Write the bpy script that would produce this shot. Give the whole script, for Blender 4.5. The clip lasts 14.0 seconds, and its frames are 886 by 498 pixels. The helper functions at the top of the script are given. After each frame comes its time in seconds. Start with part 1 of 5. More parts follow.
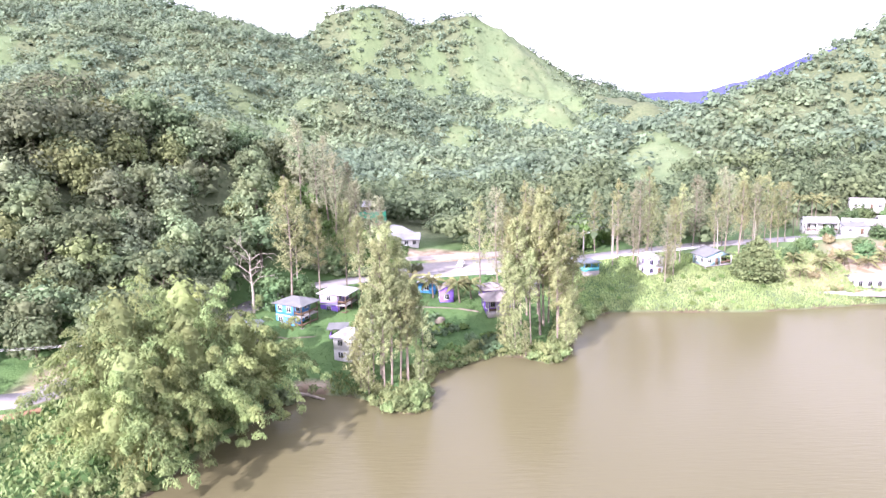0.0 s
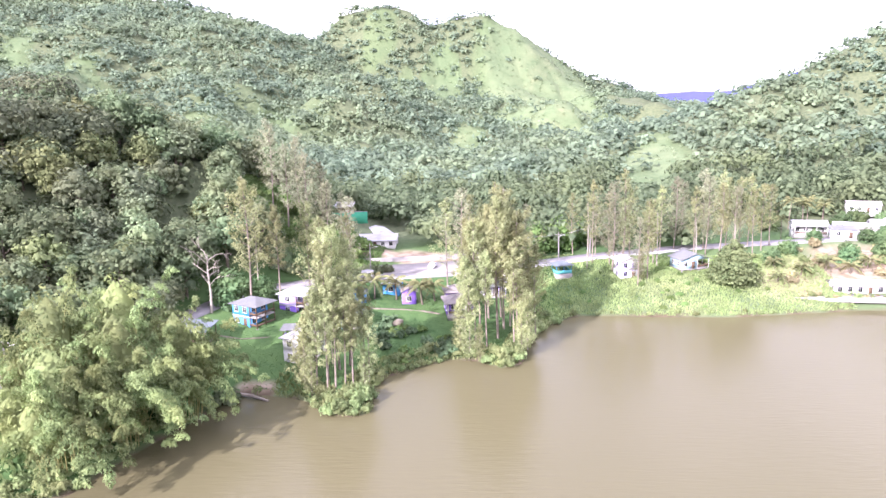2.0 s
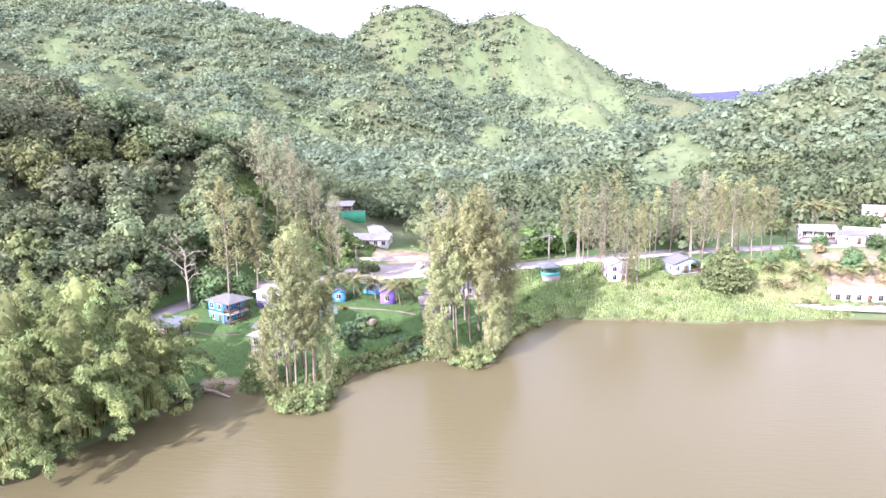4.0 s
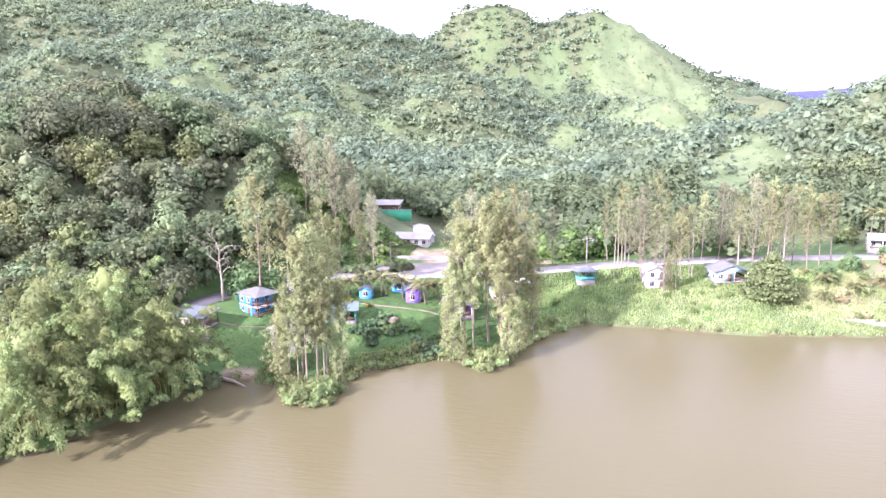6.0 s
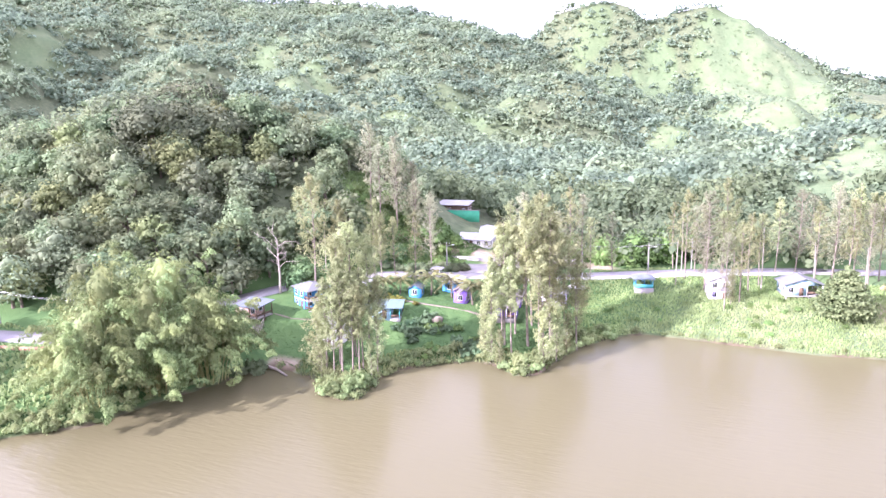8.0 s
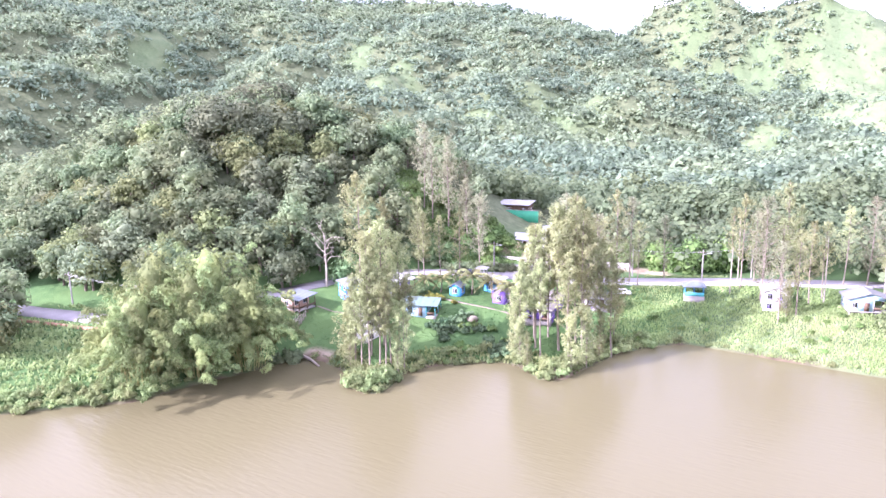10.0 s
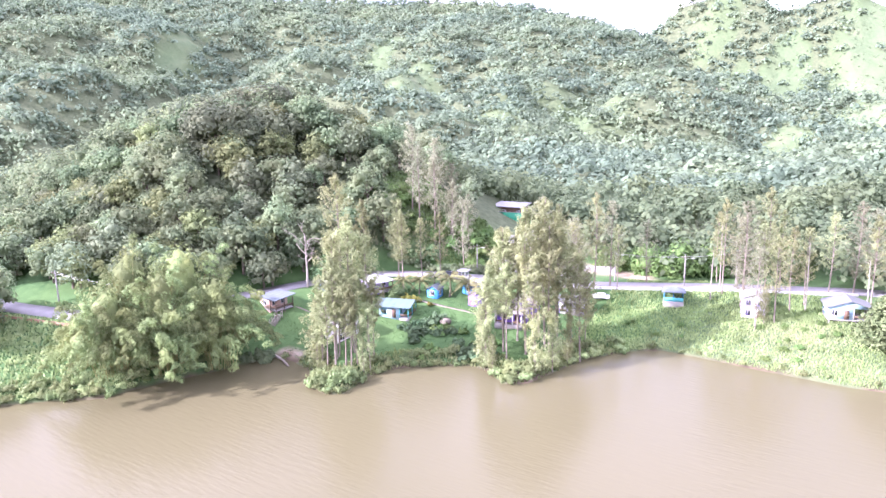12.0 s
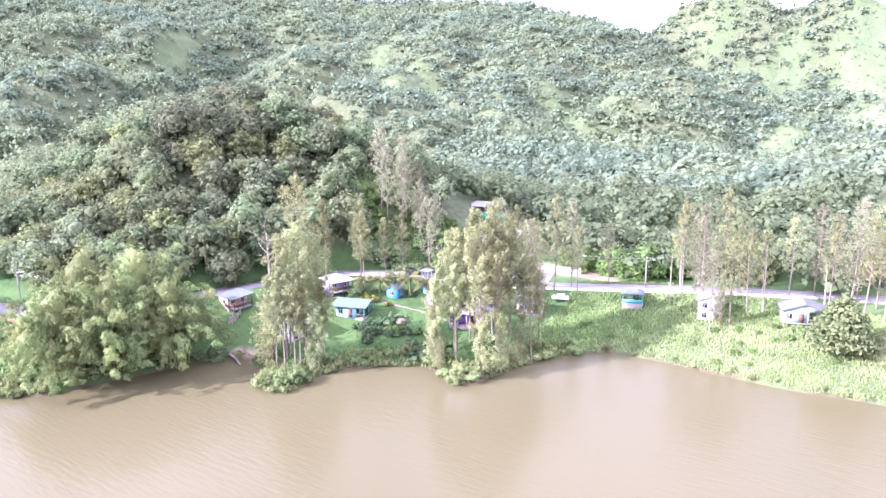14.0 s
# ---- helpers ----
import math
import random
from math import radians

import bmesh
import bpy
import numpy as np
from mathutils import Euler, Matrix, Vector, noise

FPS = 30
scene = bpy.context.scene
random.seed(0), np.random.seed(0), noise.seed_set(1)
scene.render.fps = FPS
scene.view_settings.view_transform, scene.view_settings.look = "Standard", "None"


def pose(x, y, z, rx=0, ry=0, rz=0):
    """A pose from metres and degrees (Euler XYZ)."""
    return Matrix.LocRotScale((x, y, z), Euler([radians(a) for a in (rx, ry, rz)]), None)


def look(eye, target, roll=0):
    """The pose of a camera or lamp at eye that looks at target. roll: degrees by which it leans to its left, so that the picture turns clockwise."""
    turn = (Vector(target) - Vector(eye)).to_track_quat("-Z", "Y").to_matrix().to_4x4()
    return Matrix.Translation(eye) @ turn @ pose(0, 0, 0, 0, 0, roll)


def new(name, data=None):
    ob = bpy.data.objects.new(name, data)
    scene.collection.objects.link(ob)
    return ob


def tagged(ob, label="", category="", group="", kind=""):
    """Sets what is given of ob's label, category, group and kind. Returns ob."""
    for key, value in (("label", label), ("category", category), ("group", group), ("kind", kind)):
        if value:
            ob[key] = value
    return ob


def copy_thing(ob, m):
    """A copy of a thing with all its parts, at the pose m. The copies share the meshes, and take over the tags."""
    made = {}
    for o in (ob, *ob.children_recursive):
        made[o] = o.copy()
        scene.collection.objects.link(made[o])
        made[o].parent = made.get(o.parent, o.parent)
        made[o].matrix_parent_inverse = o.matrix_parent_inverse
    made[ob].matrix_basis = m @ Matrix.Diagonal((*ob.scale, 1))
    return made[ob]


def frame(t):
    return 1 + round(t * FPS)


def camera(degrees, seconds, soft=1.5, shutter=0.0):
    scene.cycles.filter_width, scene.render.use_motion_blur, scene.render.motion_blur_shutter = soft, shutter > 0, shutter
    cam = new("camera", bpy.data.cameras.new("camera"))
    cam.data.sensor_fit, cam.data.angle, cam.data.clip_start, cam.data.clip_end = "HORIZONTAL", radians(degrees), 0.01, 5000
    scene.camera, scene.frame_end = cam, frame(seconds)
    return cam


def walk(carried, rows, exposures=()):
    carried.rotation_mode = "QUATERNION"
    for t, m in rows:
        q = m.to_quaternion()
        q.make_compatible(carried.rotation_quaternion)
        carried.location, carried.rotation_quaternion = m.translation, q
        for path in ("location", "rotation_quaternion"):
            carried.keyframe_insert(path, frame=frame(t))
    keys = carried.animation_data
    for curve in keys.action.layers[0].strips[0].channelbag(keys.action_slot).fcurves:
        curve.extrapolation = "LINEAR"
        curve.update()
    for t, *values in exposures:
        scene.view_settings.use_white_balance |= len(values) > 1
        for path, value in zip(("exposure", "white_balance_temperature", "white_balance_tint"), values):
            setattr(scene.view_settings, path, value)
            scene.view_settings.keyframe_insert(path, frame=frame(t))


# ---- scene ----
cam = camera(66.8, 14.0)
PATH = [
    (0, (1.578, -0.621, 52.788), (1.53, 1.337, 52.381), -1.3),
    (0.5, (5.283, -0.138, 52.747), (5.211, 1.819, 52.341), -1.3),
    (1, (8.93, 0.284, 52.7), (8.841, 2.24, 52.295), -1.3),
    (1.5, (12.619, 0.694, 52.643), (12.519, 2.65, 52.237), -1.3),
    (2, (16.342, 1.108, 52.595), (16.223, 3.063, 52.19), -1.3),
    (2.5, (20.121, 1.534, 52.544), (19.974, 3.487, 52.14), -1.3),
    (2.7, (21.595, 1.725, 52.535), (21.443, 3.678, 52.131), -1.3),
    (4.8, (36.444, 4.084, 52.438), (36.117, 6.015, 52.035), -1.1),
    (5, (37.9, 4.319, 52.438), (37.547, 6.246, 52.036), -1.1),
    (5.5, (41.545, 4.934, 52.452), (41.132, 6.85, 52.05), -1.2),
    (6, (45.084, 5.595, 52.482), (44.598, 7.493, 52.08), -1.2),
    (6.5, (48.616, 6.334, 52.553), (48.063, 8.214, 52.153), -1.2),
    (7, (52.119, 7.157, 52.646), (51.495, 9.014, 52.247), -1.2),
    (7.5, (55.554, 8.065, 52.748), (54.847, 9.893, 52.35), -1.2),
    (8, (58.83, 9.1, 52.84), (58.044, 10.895, 52.443), -1.2),
    (8.5, (62.162, 10.218, 52.936), (61.284, 11.971, 52.54), -1.3),
    (9, (65.54, 11.502, 53.042), (64.58, 13.211, 52.647), -1.3),
    (9.2, (66.826, 12.096, 53.067), (65.844, 13.793, 52.67), -1.3),
    (11.3, (79.351, 19.155, 53.678), (78.258, 20.782, 53.281), -1.0),
    (11.5, (80.514, 19.867, 53.698), (79.414, 21.49, 53.3), -1.1),
    (12, (83.338, 21.741, 53.776), (82.219, 23.35, 53.378), -1.1),
    (12.5, (86.071, 23.607, 53.842), (84.941, 25.209, 53.443), -1.0),
    (13, (88.684, 25.419, 53.906), (87.561, 27.024, 53.506), -1.0),
    (13.5, (91.106, 27.194, 53.974), (89.977, 28.795, 53.573), -1.0),
    (14, (93.414, 29.014, 54.042), (92.274, 30.607, 53.639), -0.9),
]
EXPOSURES = [(0, 1.56, 5980, 34), (5, 1.56, 5980, 34), (9, 1.9, 5690, 41), (14, 1.94, 5660, 42)]
walk(cam, [(t, look(eye, target, roll)) for t, eye, target, roll in PATH], EXPOSURES)

# ---------------------------------------------------------------- light
SUN = Vector((-0.59, -0.775, 0.525)).normalized()
world = bpy.data.worlds.new("sky")
scene.world = world
world.use_nodes = True
wn, wl = world.node_tree.nodes, world.node_tree.links
wn.clear()
sky = wn.new("ShaderNodeTexSky")
sky.sky_type = "NISHITA"
sky.sun_disc = False
sky.sun_elevation = math.asin(SUN.z)
sky.sun_rotation = math.atan2(SUN.x, SUN.y)
sky.air_density, sky.dust_density, sky.ozone_density = 1.0, 2.5, 1.0
geo = wn.new("ShaderNodeTexCoord")
squash = wn.new("ShaderNodeMapping")
squash.inputs["Scale"].default_value = (2.2, 2.2, 9.0)
clouds = wn.new("ShaderNodeTexNoise")
clouds.inputs["Scale"].default_value = 1.3
clouds.inputs["Detail"].default_value = 5
ramp = wn.new("ShaderNodeValToRGB")
ramp.color_ramp.elements[0].position, ramp.color_ramp.elements[0].color = 0.36, (0.35, 0.35, 0.35, 1)
ramp.color_ramp.elements[1].position, ramp.color_ramp.elements[1].color = 0.52, (1, 1, 1, 1)
cmix = wn.new("ShaderNodeMix")
cmix.data_type = "RGBA"
under = wn.new("ShaderNodeTexNoise")
under.inputs["Scale"].default_value = 2.6
under.inputs["Detail"].default_value = 4
shade = wn.new("ShaderNodeValToRGB")
shade.color_ramp.elements[0].position, shade.color_ramp.elements[0].color = 0.33, (3.1, 3.25, 3.8, 1)
shade.color_ramp.elements[1].position, shade.color_ramp.elements[1].color = 0.68, (10.5, 10.5, 10.9, 1)
wl.new(squash.outputs[0], under.inputs["Vector"])
wl.new(under.outputs["Fac"], shade.inputs[0])
wl.new(shade.outputs[0], cmix.inputs[7])
bg = wn.new("ShaderNodeBackground")
bg.inputs["Strength"].default_value = 0.15
wout = wn.new("ShaderNodeOutputWorld")
wl.new(geo.outputs["Generated"], squash.inputs["Vector"])
wl.new(squash.outputs[0], clouds.inputs["Vector"])
wl.new(clouds.outputs["Fac"], ramp.inputs[0])
wl.new(ramp.outputs[0], cmix.inputs[0])
wl.new(sky.outputs[0], cmix.inputs[6])
wl.new(cmix.outputs[2], bg.inputs["Color"])
wl.new(bg.outputs[0], wout.inputs[0])

sun = new("sun", bpy.data.lights.new("sun", "SUN"))
sun.data.energy, sun.data.angle, sun.data.color = 5.0, radians(0.6), (1.0, 0.965, 0.91)
sun.matrix_world = look((0, 0, 200), Vector((0, 0, 200)) - SUN)


# ---------------------------------------------------------------- materials
def material(name, base, rough=0.7, second=None, scale=1.0, bump=0.0, fine=8.0, metal=0.0, vary=0.0, island=False, spec=0.3):
    """Two-scale noise between base and second, fine bump, and a change of value from object to object or island to island."""
    m = bpy.data.materials.new(name)
    m.use_nodes = True
    n, l = m.node_tree.nodes, m.node_tree.links
    p = n["Principled BSDF"]
    p.inputs["Roughness"].default_value = rough
    p.inputs["Metallic"].default_value = metal
    p.inputs["Specular IOR Level"].default_value = spec
    second = second or tuple(c * 0.75 for c in base)
    tc = n.new("ShaderNodeNewGeometry")
    a = n.new("ShaderNodeTexNoise")
    a.inputs["Scale"].default_value = scale
    a.inputs["Detail"].default_value = 4
    b = n.new("ShaderNodeTexNoise")
    b.inputs["Scale"].default_value = scale * fine
    b.inputs["Detail"].default_value = 3
    add = n.new("ShaderNodeMath")
    add.operation = "MULTIPLY_ADD"
    add.inputs[1].default_value, add.inputs[2].default_value = 0.6, -0.3
    tot = n.new("ShaderNodeMath")
    tot.use_clamp = True
    mix = n.new("ShaderNodeMix")
    mix.data_type = "RGBA"
    mix.inputs[6].default_value, mix.inputs[7].default_value = (*base, 1), (*second, 1)
    st = n.new("ShaderNodeMapRange")
    st.inputs[1].default_value, st.inputs[2].default_value = 0.3, 0.7
    l.new(tc.outputs["Position"], a.inputs["Vector"])
    l.new(tc.outputs["Position"], b.inputs["Vector"])
    l.new(b.outputs["Fac"], add.inputs[0])
    l.new(a.outputs["Fac"], st.inputs[0])
    l.new(st.outputs[0], tot.inputs[0])
    l.new(add.outputs[0], tot.inputs[1])
    l.new(tot.outputs[0], mix.inputs[0])
    out = mix.outputs[2]
    if vary:
        h = n.new("ShaderNodeHueSaturation")
        r = n.new("ShaderNodeMapRange")
        r.inputs[3].default_value, r.inputs[4].default_value = 1 - vary, 1 + vary
        src = tc.outputs["Random Per Island"] if island else n.new("ShaderNodeObjectInfo").outputs["Random"]
        l.new(src, r.inputs[0])
        l.new(r.outputs[0], h.inputs["Value"])
        l.new(out, h.inputs["Color"])
        out = h.outputs[0]
    l.new(out, p.inputs["Base Color"])
    if bump:
        bp = n.new("ShaderNodeBump")
        bp.inputs["Strength"].default_value = bump
        bp.inputs["Distance"].default_value = 0.3 / scale / fine
        l.new(b.outputs["Fac"], bp.inputs["Height"])
        l.new(bp.outputs[0], p.inputs["Normal"])
    return m


def leaf_material(name, dark, light, warm, through_light=0.35, patch=0.12, tone=0.3, swing=0.22):
    """Foliage: every leaf clump its own tone, every plant its own shade, light passing through the leaves."""
    m = bpy.data.materials.new(name)
    m.use_nodes = True
    n, l = m.node_tree.nodes, m.node_tree.links
    n.clear()
    g = n.new("ShaderNodeNewGeometry")
    oi = n.new("ShaderNodeObjectInfo")
    noise_n = n.new("ShaderNodeTexNoise")
    noise_n.inputs["Scale"].default_value = patch
    noise_n.inputs["Detail"].default_value = 3
    l.new(g.outputs["Position"], noise_n.inputs["Vector"])
    mix1 = n.new("ShaderNodeMix")
    mix1.data_type = "RGBA"
    mix1.inputs[6].default_value, mix1.inputs[7].default_value = (*dark, 1), (*light, 1)
    l.new(g.outputs["Random Per Island"], mix1.inputs[0])
    ctr = n.new("ShaderNodeMapRange")
    ctr.inputs[1].default_value, ctr.inputs[2].default_value = 0.42, 0.72
    l.new(noise_n.outputs["Fac"], ctr.inputs[0])
    mix2 = n.new("ShaderNodeMix")
    mix2.data_type = "RGBA"
    mix2.inputs[7].default_value = (*warm, 1)
    l.new(ctr.outputs[0], mix2.inputs[0])
    l.new(mix1.outputs[2], mix2.inputs[6])
    hs = n.new("ShaderNodeHueSaturation")
    vr = n.new("ShaderNodeMapRange")
    vr.inputs[3].default_value, vr.inputs[4].default_value = 0.72, 1.3
    hr = n.new("ShaderNodeMapRange")
    hr.inputs[3].default_value, hr.inputs[4].default_value = 0.48, 0.515
    l.new(oi.outputs["Random"], vr.inputs[0])
    l.new(oi.outputs["Random"], hr.inputs[0])
    tn = n.new("ShaderNodeTexNoise")
    tn.inputs["Scale"].default_value = tone
    tn.inputs["Detail"].default_value = 2
    l.new(g.outputs["Position"], tn.inputs["Vector"])
    tr = n.new("ShaderNodeMapRange")
    tr.inputs[1].default_value, tr.inputs[2].default_value = 0.3, 0.7
    tr.inputs[3].default_value, tr.inputs[4].default_value = 1 - swing, 1 + swing
    l.new(tn.outputs["Fac"], tr.inputs[0])
    both = n.new("ShaderNodeMath")
    both.operation = "MULTIPLY"
    l.new(vr.outputs[0], both.inputs[0])
    l.new(tr.outputs[0], both.inputs[1])
    l.new(both.outputs[0], hs.inputs["Value"])
    l.new(hr.outputs[0], hs.inputs["Hue"])
    l.new(mix2.outputs[2], hs.inputs["Color"])
    p = n.new("ShaderNodeBsdfPrincipled")
    p.inputs["Roughness"].default_value = 0.7
    p.inputs["Specular IOR Level"].default_value = 0.12
    t = n.new("ShaderNodeBsdfTranslucent")
    l.new(hs.outputs[0], p.inputs["Base Color"])
    l.new(hs.outputs[0], t.inputs["Color"])
    ms = n.new("ShaderNodeMixShader")
    ms.inputs[0].default_value = through_light
    l.new(p.outputs[0], ms.inputs[1])
    l.new(t.outputs[0], ms.inputs[2])
    o = n.new("ShaderNodeOutputMaterial")
    l.new(ms.outputs[0], o.inputs[0])
    return m


M_BROAD = leaf_material("broad_leaves", (0.105, 0.152, 0.08), (0.23, 0.295, 0.16), (0.245, 0.28, 0.15), 0.45, tone=0.16)
M_OLIVE = leaf_material("olive_leaves", (0.11, 0.14, 0.06), (0.235, 0.272, 0.125), (0.235, 0.262, 0.115), 0.4, tone=0.16)
M_GREYG = leaf_material("grey_green_leaves", (0.11, 0.148, 0.088), (0.235, 0.288, 0.17), (0.24, 0.278, 0.155), 0.4, tone=0.16)
M_DEEP = leaf_material("deep_green_leaves", (0.082, 0.125, 0.065), (0.175, 0.235, 0.125), (0.19, 0.23, 0.12), 0.4, tone=0.16)
M_DARK = leaf_material("dark_leaves", (0.07, 0.09, 0.055), (0.14, 0.168, 0.10), (0.145, 0.162, 0.09))
M_CASU = leaf_material("casuarina_needles", (0.18, 0.212, 0.10), (0.34, 0.375, 0.19), (0.355, 0.368, 0.18), 0.4, tone=0.4, swing=0.18)
M_BROWN = leaf_material("dry_needles", (0.175, 0.195, 0.115), (0.30, 0.315, 0.205), (0.30, 0.295, 0.185), 0.45)
M_BAMBOO = leaf_material("bamboo_leaves", (0.115, 0.168, 0.066), (0.245, 0.308, 0.13), (0.268, 0.312, 0.12), 0.32, tone=0.3, swing=0.15)
M_YARD = leaf_material("yard_leaves", (0.07, 0.135, 0.06), (0.155, 0.24, 0.11), (0.17, 0.24, 0.10))
M_MANGO = leaf_material("mango_leaves", (0.075, 0.14, 0.045), (0.17, 0.27, 0.09), (0.19, 0.28, 0.09))
M_PALM = leaf_material("palm_fronds", (0.10, 0.125, 0.055), (0.23, 0.245, 0.115), (0.25, 0.235, 0.105), 0.3)
# extra blue-grey in the far leaves is aerial haze put into the colour
M_FAR = leaf_material("hazed_forest_leaves", (0.12, 0.168, 0.116), (0.20, 0.264, 0.176), (0.215, 0.265, 0.15), 0.5, 0.012, tone=0.07, swing=0.3)
M_SCRUB = leaf_material("hill_scrub_leaves", (0.15, 0.195, 0.11), (0.23, 0.285, 0.165), (0.24, 0.28, 0.15), 0.5, 0.02, tone=0.07)
M_GRASS = leaf_material("grass_blades", (0.19, 0.275, 0.10), (0.325, 0.40, 0.17), (0.34, 0.375, 0.185), 0.4, 0.06, tone=0.22, swing=0.25)
M_BANK = leaf_material("bank_leaves", (0.15, 0.215, 0.085), (0.29, 0.355, 0.16), (0.30, 0.34, 0.155), 0.4, 0.15)
M_BIGLEAF = leaf_material("large_leaves", (0.045, 0.09, 0.045), (0.11, 0.17, 0.085), (0.11, 0.16, 0.08), 0.25)
M_VALLEY = leaf_material("valley_leaves", (0.118, 0.178, 0.10), (0.215, 0.292, 0.165), (0.225, 0.288, 0.145), 0.5, 0.03, tone=0.1, swing=0.3)
M_TIER = leaf_material("almond_leaves", (0.13, 0.195, 0.085), (0.26, 0.33, 0.155), (0.26, 0.32, 0.15))
M_BARK = material("bark", (0.20, 0.165, 0.13), 0.9, (0.11, 0.09, 0.07), 1.5, 0.5)
M_CASBARK = material("casuarina_bark", (0.28, 0.235, 0.195), 0.9, (0.18, 0.15, 0.12), 1.5, 0.5)
M_PALE = material("bleached_wood", (0.36, 0.325, 0.275), 0.85, (0.24, 0.21, 0.175), 1.5, 0.3)
M_CULM = material("bamboo_culm", (0.22, 0.23, 0.08), 0.5, (0.28, 0.24, 0.09), 1.0)
M_ROAD = material("asphalt", (0.22, 0.21, 0.215), 0.9, (0.28, 0.265, 0.27), 0.3, 0.2)
M_CONC = material("concrete", (0.30, 0.28, 0.27), 0.85, (0.23, 0.215, 0.205), 0.5, 0.2)
M_PATH = material("worn_path", (0.22, 0.19, 0.15), 0.9, (0.16, 0.15, 0.10), 0.6, 0.3)
M_EARTH = material("red_earth", (0.33, 0.20, 0.13), 0.95, (0.24, 0.15, 0.09), 0.4, 0.5)
M_WHITE = material("white_paint", (0.66, 0.65, 0.64), 0.6, (0.54, 0.53, 0.52), 0.6)
M_BLUE = material("sky_blue_paint", (0.07, 0.30, 0.60), 0.6, (0.06, 0.25, 0.52), 0.6)
M_PURPLE = material("violet_paint", (0.22, 0.13, 0.50), 0.6, (0.19, 0.11, 0.43), 0.6)
M_LILAC = material("lilac_paint", (0.42, 0.35, 0.60), 0.6, (0.36, 0.3, 0.52), 0.6)
M_PINK = material("salmon_paint", (0.62, 0.42, 0.34), 0.6, (0.54, 0.37, 0.3), 0.6)
M_PALEBLUE = material("pale_blue_paint", (0.36, 0.52, 0.62), 0.6, (0.3, 0.45, 0.54), 0.6)
M_TURQ = material("turquoise_paint", (0.08, 0.38, 0.40), 0.55, (0.07, 0.32, 0.34), 0.6)
M_ROOFG = material("grey_metal_roof", (0.125, 0.13, 0.135), 0.6, (0.17, 0.175, 0.175), 0.5, 0.1, spec=0.25)
M_ROOFW = material("white_metal_roof", (0.42, 0.42, 0.43), 0.6, (0.31, 0.30, 0.30), 0.4, 0.1, spec=0.25)
M_ROOFT = material("teal_metal_roof", (0.125, 0.185, 0.18), 0.6, (0.10, 0.145, 0.145), 0.5, 0.1, spec=0.25)
M_ROOFB = material("blue_metal_roof", (0.14, 0.165, 0.18), 0.6, (0.115, 0.135, 0.15), 0.5, 0.1, spec=0.25)
M_ROOFD = material("weathered_dark_roof", (0.19, 0.17, 0.17), 0.7, (0.27, 0.24, 0.23), 0.6, 0.2)
M_WOOD = material("dark_wood", (0.14, 0.09, 0.06), 0.75, (0.09, 0.06, 0.04), 2.0, 0.2)
M_GREEN = material("green_paint", (0.05, 0.36, 0.20), 0.6, (0.04, 0.3, 0.17), 0.6)
M_STEEL = material("painted_steel", (0.62, 0.62, 0.62), 0.4, (0.5, 0.5, 0.5), 1.0, metal=0.2)
M_PANE = material("window_glass", (0.03, 0.035, 0.04), 0.08, (0.04, 0.045, 0.05), 1.0, spec=0.6)
M_RUBBER = material("rubber", (0.02, 0.02, 0.02), 0.8)
M_CARW = material("white_car_paint", (0.75, 0.75, 0.76), 0.25, (0.7, 0.7, 0.71), 1.0, spec=0.5)
M_CARD = material("dark_car_paint", (0.06, 0.065, 0.08), 0.25, (0.05, 0.055, 0.07), 1.0, spec=0.5)
# blue-violet stands for the haze in front of the range, not its forest
M_HAZEBLUE = material("haze_blue_forest", (0.05, 0.055, 0.22), 0.95, (0.07, 0.075, 0.26), 0.004)


# ---------------------------------------------------------------- the lie of the land
rng = np.random.default_rng(7)
SHORE = [(-330, 20), (-190, 40), (-110, 45), (-75, 58), (-58, 70), (-50, 79), (-43, 84), (-40, 95), (-35.5, 106), (-31.5, 119), (-25, 119), (-17, 116.5), (-12, 110.5),
         (-6, 109.5), (-3.5, 112), (-5.5, 121), (-3, 128), (3, 133.3), (9, 137.2), (15, 136.5), (20, 132.5), (24.5, 135), (26, 142.5), (29, 154), (35, 163.5), (42, 168.5),
         (60, 167), (78, 166.5), (93, 168.5), (114, 172), (150, 166), (230, 140), (330, 110)]
LAKE = np.array(SHORE + [(560, -40), (560, -330), (260, -520), (-160, -520), (-420, -330), (-480, -100)], float)


def lattice(x, y, seed):
    """Smooth value noise in 0..1."""
    xi, yi = np.floor(x).astype(np.int64), np.floor(y).astype(np.int64)
    fx, fy = x - xi, y - yi
    fx, fy = fx * fx * (3 - 2 * fx), fy * fy * (3 - 2 * fy)

    def h(i, j):
        k = (i * 374761393 + j * 668265263 + seed * 974711) & 0x7FFFFFFF
        k = ((k ^ (k >> 13)) * 1274126177) & 0x7FFFFFFF
        return ((k ^ (k >> 16)) & 0xFFFF) / 65535.0
    return (h(xi, yi) * (1 - fx) + h(xi + 1, yi) * fx) * (1 - fy) + (h(xi, yi + 1) * (1 - fx) + h(xi + 1, yi + 1) * fx) * fy


def fbm(x, y, size, seed=0, octaves=4):
    v, a, s = 0.0, 0.5, 1.0 / size
    for o in range(octaves):
        v, a, s = v + a * lattice(x * s, y * s, seed + o), a * 0.5, s * 2.03
    return v / (1 - 0.5 ** octaves)


